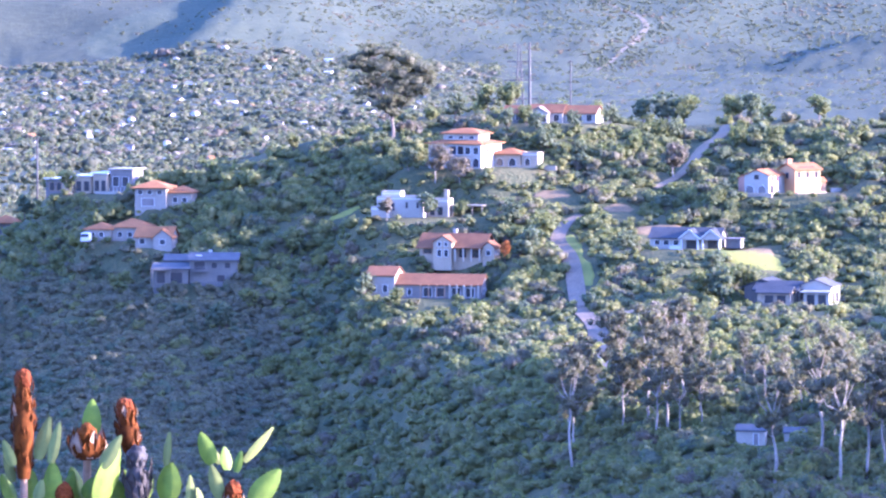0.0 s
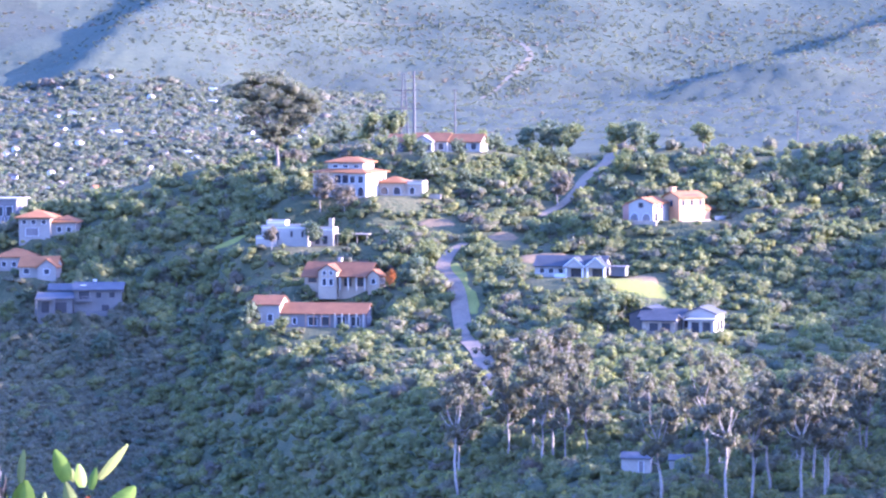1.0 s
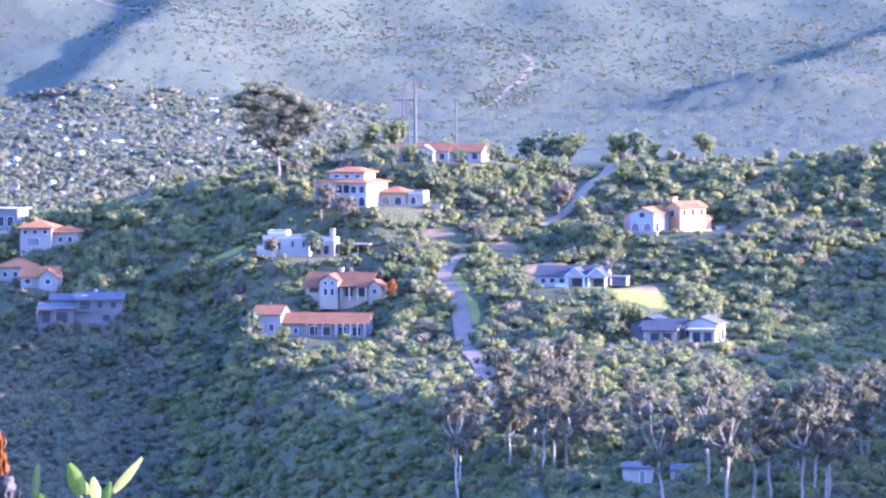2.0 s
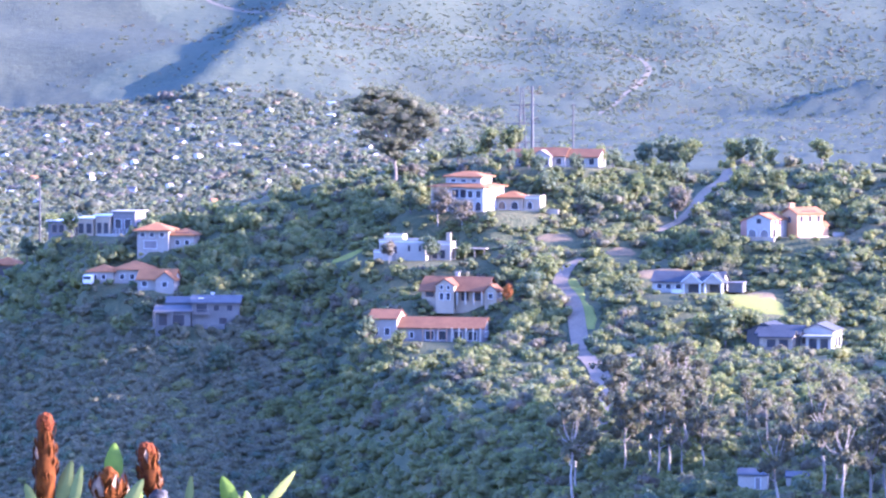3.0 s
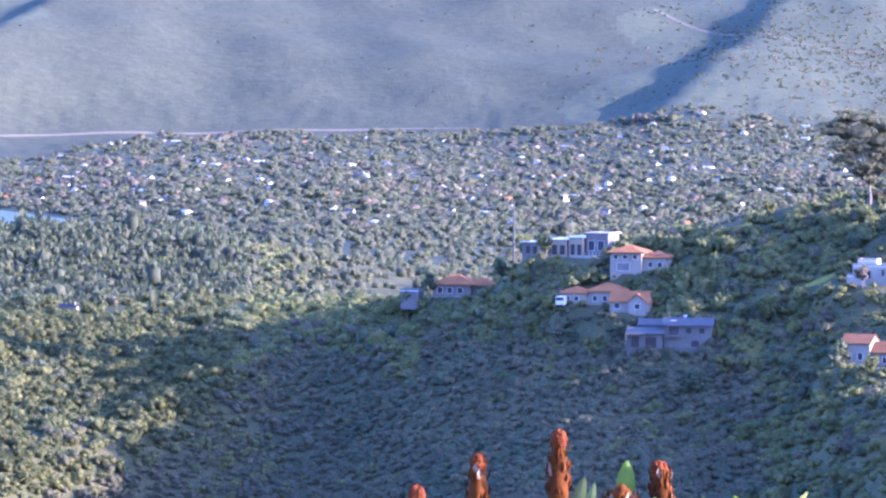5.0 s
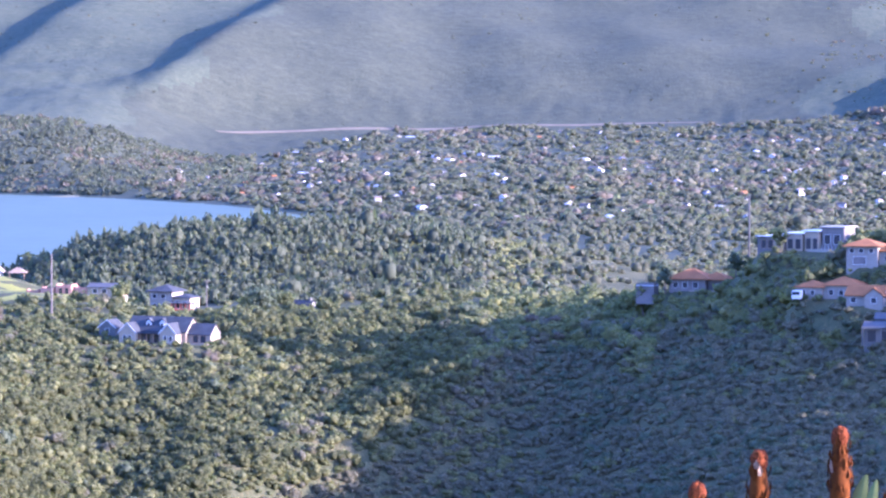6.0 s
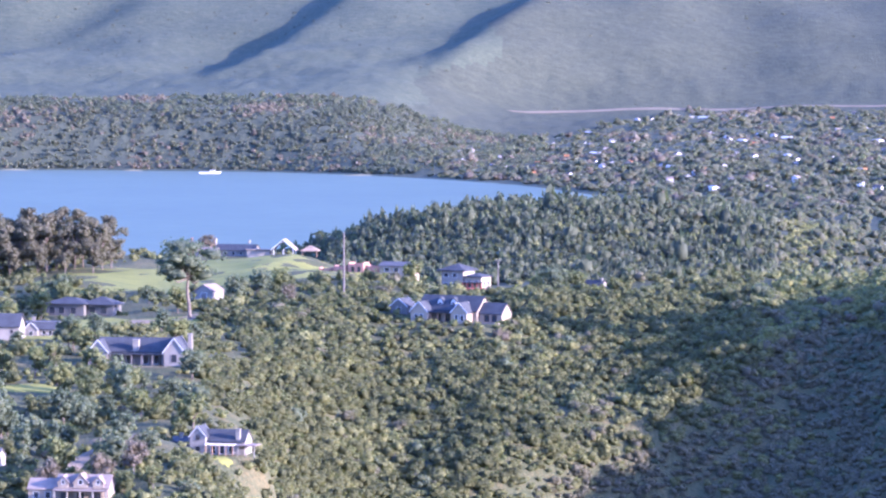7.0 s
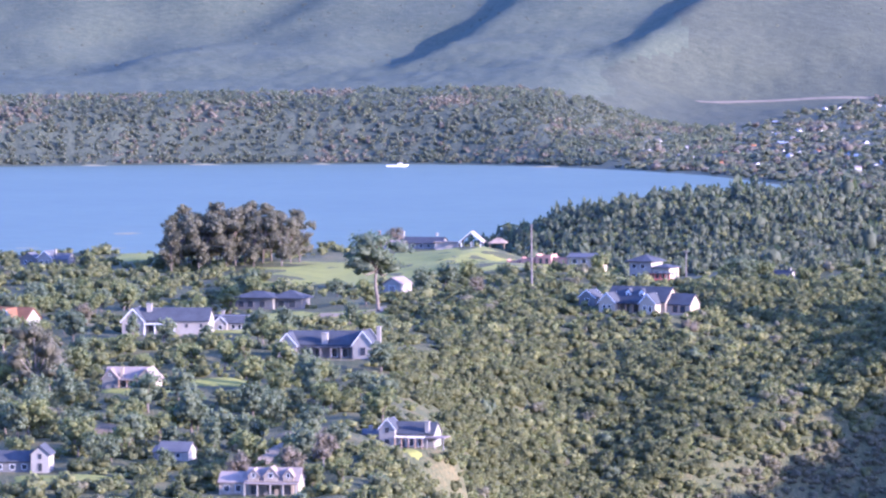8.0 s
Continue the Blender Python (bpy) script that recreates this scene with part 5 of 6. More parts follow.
# the long house on the hilltop
h = house("ranch_house", "long low house with brown tiled roof on the hilltop", "top_house")
wing(h, -13.2, -1.5, 11, 8, 2.6, 1.7, "x", DARKWALL, RUSSET, 0.6)
wing(h, -6.0, -3.0, 9, 8, 2.8, 1.9, "x", PLASTER, RUSSET, 0.5)
wing(h, 2.6, -1.8, 9, 8, 2.6, 1.8, "x", PLASTER, RUSSET, 0.5)
gable_walls("wall", -5.4, -5.2, 0, 5.0, 3, 2.7, 1.4, "y", PLASTER, h)
gable_roof(-5.4, -5.2, 2.7, 5.0, 5.0, 1.5, "y", 0.4, TAN, h)
window_row(h, "f", (-11.5, -9.0), 0.6, 1.8, 1.6, -1.5)
window_row(h, "f", (-4.2, -1.6), 0.3, 1.8, 2.0, -5.2)
window_row(h, "f", (1.4,), 0.5, 1.6, 1.8, -3.0)
window_row(h, "f", (4.6, 7.2, 9.8), 0.5, 1.6, 1.8, -1.8)
# the shed among the gums
h = house("shed", "pale blue-white shed among gum trees in shade", "low_house")
wing(h, -2.2, -1.6, 4.4, 3.4, 2.2, 0.7, "x", PLASTER, SHEET, 0.25)
wing(h, 5.0, -0.8, 3.4, 3.0, 1.9, 0.6, "x", PLASTER, SHEET, 0.25)
window_row(h, "f", (0.8,), 0.0, 0.9, 1.9, -1.6, name="door", pane=DARKWALL)

# ---- the houses of the near valley ----
h = house("stone_house", "slate-roofed farmhouse with stone gables and dormers", "stone_house")
wing(h, -9.0, -2.0, 16.0, 8, 3.0, 3.2, "x", STONE, SLATE, 0.4)
wing(h, -9.4, -5.2, 4.4, 5, 2.7, 2.2, "y", CREAM, SLATE, 0.3, barge=WHITE)
wing(h, 1.6, -5.2, 4.2, 5, 2.7, 2.2, "y", CREAM, SLATE, 0.3, barge=WHITE)
wing(h, 7.2, -1.0, 6.0, 5.5, 2.4, 2.3, "x", STONE, SLATE, 0.3)
for dx in (-3.6, 0.0):
    wing(h, dx - 0.7, -0.6, 1.4, 2, 1.1, 0.8, "y", WHITE, SLATE, 0.15, z=3.9)
    window(h, "f", dx, -0.6, 4.1, 0.8, 0.8)
window_row(h, "f", (-7.9, -6.5), 0.6, 0.9, 1.5, -5.2)
window_row(h, "f", (3.0, 4.5), 0.6, 0.9, 1.5, -5.2)
window_row(h, "f", (-3.4, -1.0), 0.2, 1.6, 2.0, -2.0, frame=DARKWALL)
window_row(h, "f", (9.2, 11.2), 0.3, 1.5, 1.8, -1.0, frame=TIMBER)
window_row(h, "r", (1.6, 3.4), 3.4, 0.7, 1.2, 7.0)
box("terrace_wall", 6.0, -4.4, -1.0, 8, 0.4, 1.4, STONE, h)
posts(h, -4.6, 1.2, -4.0, 4, 2.4, TIMBER)
box("veranda_roof", -4.9, -4.3, 2.4, 6.4, 2.4, 0.18, SLATE, h)
h = house("stone_cottage", "small stone cottage with slate gable roof", "stone_cottage")
wing(h, -2.8, -2.5, 5.6, 6, 2.4, 2.2, "y", GREYWALL, SLATE, 0.4, barge=WHITE)
window_row(h, "f", (0.0,), 0.2, 1.6, 1.9, -2.5)
window_row(h, "r", (0.5,), 0.8, 1.2, 1.2, 2.8)
h = house("tower_house", "two-storeyed house with hipped slate roof and red deck", "tall_house")
wing(h, -5.4, -2.5, 6.5, 7, 5.2, 1.7, "x", SHADED_PLASTER, SLATE, 0.9, hip=True)
wing(h, 1.3, -2.0, 5.0, 6, 3.6, 0.8, "x", CREAM, SLATE, 0.5, hip=True)
box("deck", 0.6, -5.4, 0.4, 7.6, 3.3, 0.3, REDPAINT, h, "red timber deck")
posts(h, 0.9, 7.9, -5.2, 6, 2.2, REDPAINT)
box("deck_roof", 0.4, -5.6, 2.3, 8, 3.4, 0.18, SHEET, h)
box("terrace_wall", -0.6, -6.6, -2.2, 11, 0.6, 2.2, BRICK, h)
window_row(h, "f", (-4.0, -1.4), 3.4, 1.4, 1.2, -2.5)
window_row(h, "f", (-4.0, -1.4), 0.5, 1.4, 1.5, -2.5)
window_row(h, "f", (2.6, 4.8), 0.8, 1.4, 2.0, -2.0)
window_row(h, "r", (0.0, 2.2), 1.2, 1.1, 1.4, 6.3)
h = house("unfinished_house", "roofless red brick building with a grey-roofed shed", "ruin")
for bx, by, bw, bd, bh in ((-13, 0, 4, 3, 1.4), (-7.5, -1.5, 4.2, 4, 2.2), (-2.4, -2.5, 5, 5, 3.2), (3.2, -1.5, 4, 4, 2.6)):
    for wx, wy, ww, wd in ((bx, by, bw, 0.3), (bx, by + bd - 0.3, bw, 0.3), (bx, by + 0.3, 0.3, bd - 0.6), (bx + bw - 0.3, by + 0.3, 0.3, bd - 0.6)):
        box("wall", wx, wy, -1.5, ww, wd, bh + 1.5 - (0.4 if wd < 1 else 0), BRICK, h)
wing(h, 7.6, -2.0, 10, 7, 2.4, 1.0, "x", CREAM, SHEET, 0.4)
window_row(h, "f", (-0.8, 1.2), 0.3, 1.2, 1.8, -2.5, frame=BRICK)
window_row(h, "f", (10, 13, 16), 0.6, 1.6, 1.4, -2.0)
h = house("farm_barn", "long thatched farm buildings with white walls and chimneys", "farm_barn")
wing(h, -18, -1, 11, 8, 2.8, 2.8, "x", BRICK, THATCH, 0.5)
wing(h, -6.5, -0.5, 19, 9, 2.6, 2.2, "x", SHADED_PLASTER, SLATE, 0.6)
wing(h, -12.5, -4.2, 9.5, 5, 2.2, 1.2, "x", SHADED_PLASTER, TAN, 0.4)
chimney(h, -6.2, 3.0, 4.0, 3.2, SHADED_PLASTER, 1.1)
chimney(h, 9.0, 4.0, 5.4, 1.2, SHADED_PLASTER, 0.9)
chimney(h, -17, 3.0, 5.0, 2.2, BRICK, 0.9)
window_row(h, "f", (-3.5, 0, 3.5, 7, 10.5), 0.6, 1.5, 1.4, -0.5)
window_row(h, "f", (-10.5, -7.5, -5), 0.5, 1.2, 1.2, -4.2)
h = house("garden_hut", "open-sided thatched hut with white gable", "garden_hut")
gable_roof(-3.6, -3, 1.8, 7.0, 6, 3.0, "y", 0.5, THATCH, h, barge=WHITE)
posts(h, -3.2, 3.0, -2.7, 3, 1.9, WHITE)
posts(h, -3.2, 3.0, 2.7, 3, 1.9, WHITE)
hip_roof(5.6, -2, 1.2, 5, 4.5, 1.6, 0.4, THATCH, h)
posts(h, 5.8, 10.4, -1.8, 2, 1.3, TIMBER)
box("low_wall", -12, -1, -1, 7.5, 5, 2.4, SHADED_PLASTER, h)
box("roof", -12.4, -1.4, 1.404, 8.3, 5.8, 0.25, THATCH, h)
h = house("bungalow", "pale bungalow with hipped grey roof", "bungalow")
wing(h, -8.6, -3, 10, 8, 2.9, 1.5, "x", GREYWALL, SLATE, 0.8, hip=True)
wing(h, 0.5, -1, 8, 7, 2.7, 1.8, "x", GREYWALL, SLATE, 0.8, hip=True)
window_row(h, "f", (-7, -4.5, -1.4), 0.5, 1.6, 1.7, -3.0, frame=DARKWALL)
window_row(h, "f", (3, 6), 0.5, 1.8, 1.8, -1.0, frame=DARKWALL)
box("terrace", -5.0, -6.0, -1.4, 9, 3, 1.3, SHADED_PLASTER, h)
h = house("farmhouse", "long whitewashed farmhouse with dark roof and gable end", "farmhouse")
wing(h, -6.8, -2.5, 16.5, 8, 3.2, 2.6, "x", SHADED_PLASTER, SLATE, 0.4)
wing(h, -10.2, -4.5, 5.0, 9, 3.2, 2.7, "y", SHADED_PLASTER, SLATE, 0.4, barge=WHITE)
chimney(h, -4.6, 0.5, 4.2, 2.6, SHADED_PLASTER, 1.2)
box("veranda_roof", -5.1, -5.0, 2.4, 7.4, 2.4, 0.16, WHITE, h)
posts(h, -4.8, 2.1, -4.8, 4, 2.4, WHITE)
window_row(h, "f", (-8.9, -6.5), 0.8, 0.9, 1.6, -4.5, frame=DARKWALL)
window_row(h, "f", (-3.6, -1.0), 0.2, 1.6, 2.0, -2.5, frame=DARKWALL)
window_row(h, "f", (4.6, 8.0), 1.6, 0.7, 0.9, -2.5, frame=DARKWALL)
window_row(h, "f", (-7.7,), 3.8, 0.7, 0.8, -4.5, frame=DARKWALL)
wing(h, -2.5, 10, 9, 6, 3.0, 1.6, "x", SHADED_PLASTER, SHEET, 0.6, hip=True)
box("veranda_roof", 6.8, 11, 3.2, 10, 4, 0.2, SHEET, h)
box("terrace_wall", -4, -8.2, -1.6, 11, 0.5, 1.9, STONE, h)
h = house("farm_cottage", "small cottage with white gable and dark roof", "farm_cottage")
wing(h, -3.5, -1.5, 8.5, 6, 2.4, 2.0, "x", SHADED_PLASTER, SLATE, 0.4)
wing(h, -3.2, -3.0, 3.6, 4, 2.4, 1.8, "y", SHADED_PLASTER, SLATE, 0.3, barge=WHITE)
chimney(h, -1.4, 1.5, 3.8, 1.6, SHADED_PLASTER)
window_row(h, "f", (-1.4,), 0.6, 1.1, 1.3, -3.0)
window_row(h, "f", (2.0, 3.8), 0.6, 1.1, 1.4, -1.5)
h = house("manor", "dark-roofed house with two white gabled wings and chimneys", "manor")
# the main wall is coloured dark to imitate veranda shade
wing(h, -9.5, -2, 18, 8, 3.0, 2.6, "x", DARKWALL, SLATE, 0.4)
wing(h, -10.8, -4.6, 4.2, 8, 3.0, 2.4, "y", SHADED_PLASTER, SLATE, 0.35, barge=WHITE)
wing(h, 6.0, -4.6, 4.4, 8, 3.2, 2.8, "y", SHADED_PLASTER, SLATE, 0.35, barge=WHITE)
chimney(h, -0.8, -1.6, 2.6, 2.8, SHADED_PLASTER, 1.3)
chimney(h, 10.6, 1.5, 3.0, 3.6, SHADED_PLASTER, 0.9)
box("veranda_roof", -6.4, -4.4, 2.4, 12.2, 2.5, 0.16, SLATE, h)
posts(h, -6.0, 5.6, -4.2, 6, 2.4, DARKWALL)
window_row(h, "f", (-8.7,), 0.6, 1.3, 1.6, -4.6, frame=DARKWALL)
window_row(h, "f", (8.2,), 0.8, 1.3, 1.8, -4.6, frame=DARKWALL)
window_row(h, "f", (-4.4, -2.4, 1.4, 3.8), 0.2, 1.3, 2.0, -2.0)
box("terrace_wall", -8, -7.6, -1.4, 15, 0.5, 1.5, STONE, h)
h = house("cottage", "grey cottage with pale tiled roof above a lawn", "cottage")
wing(h, -6.4, -2.5, 10.5, 7.5, 2.6, 2.4, "x", GREYWALL, TAN, 0.4)
wing(h, -6.8, -3.8, 4.2, 6, 2.6, 2.2, "y", GREYWALL, TAN, 0.4)
wing(h, 2.2, -4.2, 4.6, 9, 2.5, 2.4, "y", STONE, TAN, 0.4)
chimney(h, -2.0, -2.2, 2.4, 2.8, STONE, 0.9)
box("veranda_roof", -2.6, -5.2, 2.3, 4.7, 2.8, 0.16, TAN, h)
posts(h, -2.3, 1.9, -5.0, 3, 2.3, TIMBER)
window_row(h, "f", (-4.7,), 3.2, 0.7, 0.7, -3.8)
window_row(h, "f", (-1.6, 0.6), 0.2, 1.5, 1.9, -2.5)
window_row(h, "f", (4.5,), 0.3, 1.5, 1.9, -4.2, frame=TIMBER)
h = house("pergola_house", "dark-roofed cottage with tall white gable and pergola", "pergola_house")
wing(h, -3.4, -2, 10.5, 6.5, 3.2, 2.4, "x", SHADED_PLASTER, SLATE, 0.3)
wing(h, -6.0, -3.2, 3.8, 6, 4.4, 2.2, "y", SHADED_PLASTER, SLATE, 0.3, barge=WHITE)
chimney(h, 5.4, -1.4, 2.6, 3.4, SHADED_PLASTER, 1.0)
for k in range(8):
    box("pergola_beam", -1.8 + 0.95 * k, -5.2, 2.5, 0.16, 3.2, 0.16, WHITE, h)
posts(h, -1.7, 5.0, -5.0, 5, 2.5, TIMBER)
box("veranda_roof", 5.8, -4.8, 2.4, 4.6, 5.6, 0.2, TAN, h)
posts(h, 6.1, 10.1, -4.5, 3, 2.4, SHADED_PLASTER)
window_row(h, "f", (-4.1,), 3.4, 1.1, 1.3, -3.2, frame=DARKWALL)
window_row(h, "f", (-4.1,), 0.8, 1.3, 1.2, -3.2, frame=DARKWALL)
window_row(h, "f", (-0.6, 1.6, 3.8), 0.2, 1.3, 2.0, -2.0)
wing(h, -11.6, 0.5, 4.4, 4.5, 2.6, 1.0, "x", GREYWALL, SHEET, 0.3)
chimney(h, -9.6, 2.0, 2.8, 1.6, SHADED_PLASTER, 0.8)
h = house("cottage", "cottage with blue-grey roof half hidden by trees", "low_cottage")
wing(h, -3.8, -2.5, 8, 6, 2.4, 2.0, "x", SHADED_PLASTER, SHEET, 0.4)
wing(h, -5.6, -1.0, 3, 4, 2.0, 1.2, "x", SHADED_PLASTER, TAN, 0.3)
window_row(h, "f", (-1.6, 1.6), 0.7, 1.2, 1.3, -2.5)
h = house("dormer_house", "stone house with three gabled dormers and veranda", "dormer_house")
wing(h, -2.8, -2, 10.8, 7, 3.0, 2.2, "x", STONE, TAN, 0.4)
wing(h, -8.6, -1.5, 6.0, 6, 2.6, 1.7, "x", STONE, TAN, 0.4)
for dx, s in ((-1.2, 0.8), (2.4, 1.1), (6.0, 0.8)):
    wing(h, dx - 1.3 * s, -2.4, 2.6 * s, 4, 4.0, 1.5 * s, "y", STONE, TAN, 0.25)
    window(h, "f", dx, -2.4, 3.6, 0.9 * s, 1.0)
box("veranda_roof", -2.9, -4.9, 2.5, 11.2, 2.45, 0.18, TAN, h)
posts(h, -2.6, 8.0, -4.7, 5, 2.5, SHADED_PLASTER, 0.3)
window_row(h, "f", (-1.0, 2.4, 5.8), 0.2, 1.6, 1.9, -2.4, frame=DARKWALL)
window_row(h, "f", (-7.0, -4.6), 0.6, 1.2, 1.4, -1.5)
h = house("cottage", "white two-storeyed gabled cottage with dark side wing", "white_cottage")
wing(h, 0.6, -3.5, 4.2, 7, 4.3, 1.9, "y", SHADED_PLASTER, SLATE, 0.4)
wing(h, -9.5, -2, 10.0, 6, 2.6, 2.0, "x", GREYWALL, SLATE, 0.4)
window_row(h, "f", (2.7,), 3.2, 0.9, 1.3, -3.5, frame=DARKWALL)
window_row(h, "f", (2.7,), 0.4, 1.0, 1.9, -3.5, frame=DARKWALL)
window_row(h, "f", (-7, -4, -1.2), 0.6, 1.3, 1.3, -2.0)
h = house("shore_house", "cluster of grey gabled houses near the lagoon", "shore_house")
wing(h, -10, -2, 7, 6, 2.6, 2.2, "y", GREYWALL, SHEET, 0.4)
wing(h, -2, -3, 6, 7, 3.0, 2.6, "y", SHADED_PLASTER, SHEET, 0.4, barge=WHITE)
wing(h, 4.2, -1, 6, 6, 2.6, 2.0, "x", GREYWALL, SHEET, 0.4)
window_row(h, "f", (-7.5, -5.4), 0.6, 1.2, 1.4, -2.0)
window_row(h, "f", (-0.2, 2.0), 0.6, 1.2, 1.5, -3.0)
chimney(h, 3.6, 1.5, 4.0, 2.0, SHADED_PLASTER)
h = house("cottage", "white gabled house with russet roof behind trees", "russet_house")
wing(h, -8.4, -2, 14, 7, 2.6, 2.6, "x", SHADED_PLASTER, RUSSET, 0.4)
wing(h, -1.0, -4.2, 4.6, 5, 2.6, 2.5, "y", CREAM, RUSSET, 0.4, barge=WHITE)
window_row(h, "f", (1.3,), 0.6, 1.3, 1.5, -4.2)
window_row(h, "f", (-6.5, -3.5), 0.6, 1.3, 1.4, -2.0)
h = house("barn", "small white barn with sunlit gable", "white_barn")
wing(h, -2.8, -2.5, 5.4, 5.5, 2.4, 1.5, "y", SHADED_PLASTER, TAN, 0.4)
window_row(h, "f", (0.0,), 0.0, 2.0, 1.9, -2.5, pane=DARKWALL, name="door")
window_row(h, "r", (0.5,), 0.0, 2.2, 2.0, 2.6, pane=DARKWALL, name="door")

h = house("cottage", "small white cottage alone in dense scrub", "lone_house")
wing(h, -3.8, -2, 7.6, 5.5, 2.5, 1.8, "x", SHADED_PLASTER, SLATE, 0.4)
window_row(h, "f", (-2.0, 1.8), 0.7, 1.1, 1.3, -2.0)
window_row(h, "r", (0.8,), 0.7, 1.0, 1.3, 3.8)
chimney(h, 2.8, 0.6, 3.4, 1.6, SHADED_PLASTER, 0.7)

# ---- the far town ----
TOWN_WALL = surface("town_wall", (0.55, 0.53, 0.50), (0.28, 0.27, 0.25), size=40, fine=3, rough=0.9)
town = []
for k, (w, dd, hh, rise, wall, roof) in enumerate(((11, 8, 3.2, 2.6, TOWN_WALL, SLATE), (9, 8, 5.4, 2.4, TOWN_WALL, TAN), (14, 9, 3.4, 2.4, TOWN_WALL, SHEET),
                                                   (10, 8, 3.4, 2.6, CREAM, TERRA), (8, 7, 3.2, 3.2, TOWN_WALL, SHEET), (18, 10, 4.0, 1.6, TOWN_WALL, CONCRETE))):
    h = new("town_house")
    tagged(h, "small pale house of a far town among trees", "house", "houses of the far town")
    wing(h, -w / 2, -dd / 2, w, dd, hh, rise, "xyxyyx"[k], wall, roof, 0.4)
    window_row(h, "f", (-w / 4, w / 4), 0.9, 1.6, 1.5, -dd / 2, frame=DARKWALL)
    window_row(h, "r", (-dd / 5, dd / 5), 0.9, 1.4, 1.5, w / 2, frame=DARKWALL)
    town.append(h)
rng = np.random.RandomState(300)
placed = []
while len(placed) < 270:
    b = rng.uniform(-8.6, 4.6)
    d = rng.uniform(2750, 4080)
    if raw_height(b, d) < 3.0 or (b < -6.3 and d < 3200) or d > np.interp(b, [-8.5, -5.5], [3560, 4060]):
        continue
    if rng.rand() > 0.55 + 0.45 * math.sin(b * 3.1 + d * 0.006):
        continue
    if any(abs(b - p) * 60 < 9 and abs(d - q) < 14 for p, q in placed):
        continue
    k = len(placed)
    placed.append((b, d))
    t = town[int(rng.randint(0, 6))] if k >= 6 else town[k]
    x, y = spot(b, d)
    m = Matrix.Translation((x, y, float(raw_height(b, d)) + 0.6)) @ Matrix.Rotation(rng.uniform(-1.4, -0.2), 4, "Z") @ Matrix.Scale(rng.uniform(0.36, 0.62), 4)
    if k < 6:
        t.matrix_basis = m
    else:
        copy_thing(t, m @ Matrix.Scale(1 / t.scale[0], 4))

# ---- masts and poles ----
STEEL = surface("galvanised_steel", (0.045, 0.045, 0.046), (0.030, 0.030, 0.031), size=2, fine=0.2, rough=0.7, metal=0.0)
POLEWOOD = surface("pole_timber", (0.15, 0.13, 0.115), (0.09, 0.08, 0.07), size=1.5, fine=0.1, rough=0.85, bump=0.01)


def pole(name, label, b, d, tall, radius, material, arms=(), foot=None):
    thing = new(name)
    tagged(thing, label, "pole")
    x, y = spot(b, d)
    thing.matrix_basis = Matrix.Translation((x, y, float(height(b, d)) if foot is None else foot))
    v, f = tube([(0, 0, -1), (0, 0, tall * 0.4), (0, 0, tall)], [radius, radius * 0.85, radius * 0.6], 10)
    under("shaft", mesh_of("shaft", v, f, material, True), thing)
    for z, half in arms:
        box("crossarm", -half, -0.08, z, 2 * half, 0.16, 0.16, material, thing, bevel=0.02)
        for s in (-0.9, 0.9):
            box("insulator", s * half - 0.07, -0.07, z - 0.35, 0.14, 0.14, 0.35, GLASS, thing, bevel=0.03)
    return thing


pole("power_mast", "tall steel monopole mast behind the hilltop house", 6.00, 1012, 16.0, 0.42, STEEL, [(8.0, 1.6), (11.5, 1.4)])
pole("lamp_pole", "slim pole with a lamp head on the hilltop", 6.555, 1010, 12.5, 0.24, STEEL, [(12.1, 0.6)])
pole("power_pole", "tall slender steel pole beside flat-roofed houses", -0.68, 1010, 17.5, 0.32, STEEL, [(17.0, 0.5)])
pole("power_pole", "tall timber pole in the valley scrub", -10.15, 1069, 17.0, 0.30, POLEWOOD, [(16.5, 0.4)])
pole("power_pole", "dark timber pole beside a deck", -8.05, 1120, 9.0, 0.2, POLEWOOD, [(8.6, 0.9)])
pole("power_pole", "slim pole on the eastern brow", 11.20, 985, 9.0, 0.18, STEEL, [(8.7, 0.4)])

# lattice tower far behind the hill
thing = new("lattice_tower")
tagged(thing, "grey steel lattice tower on the far valley side", "tower")
x, y = spot(5.86, 2400)
thing.matrix_basis = Matrix.Translation((x, y, 4)) @ Matrix.Scale(1.75, 4)
for sx, sy in ((-1, -1), (1, -1), (1, 1), (-1, 1)):
    v, f = tube([(sx * 4.2, sy * 4.2, -2), (sx * 1.2, sy * 1.2, 26), (sx * 0.3, sy * 0.3, 46)], [0.28, 0.22, 0.15], 5)
    under("leg", mesh_of("leg", v, f, STEEL, True), thing)
for k in range(9):
    z0, z1 = 4.5 * k, 4.5 * (k + 1)
    r0, r1 = np.interp([z0, z1], [-2, 26, 46], [4.2, 1.2, 0.3])
    for s in (-1, 1):
        v, f = tube([(-r0 * s, -r0, z0), (r1 * s, -r1, z1)], [0.14, 0.14], 4)
        under("brace", mesh_of("brace", v, f, STEEL), thing)
for z, half in ((28, 6), (34, 5), (40, 4)):
    box("crossarm", -half, -0.2, z, 2 * half, 0.4, 0.4, STEEL, thing, bevel=0.05)

# ---- lagoon: a moored boat, sandbanks and the sandy strips of the far shore ----
SAND = surface("sand", (0.25, 0.215, 0.11), (0.17, 0.15, 0.085), size=12, fine=1, rough=0.9)


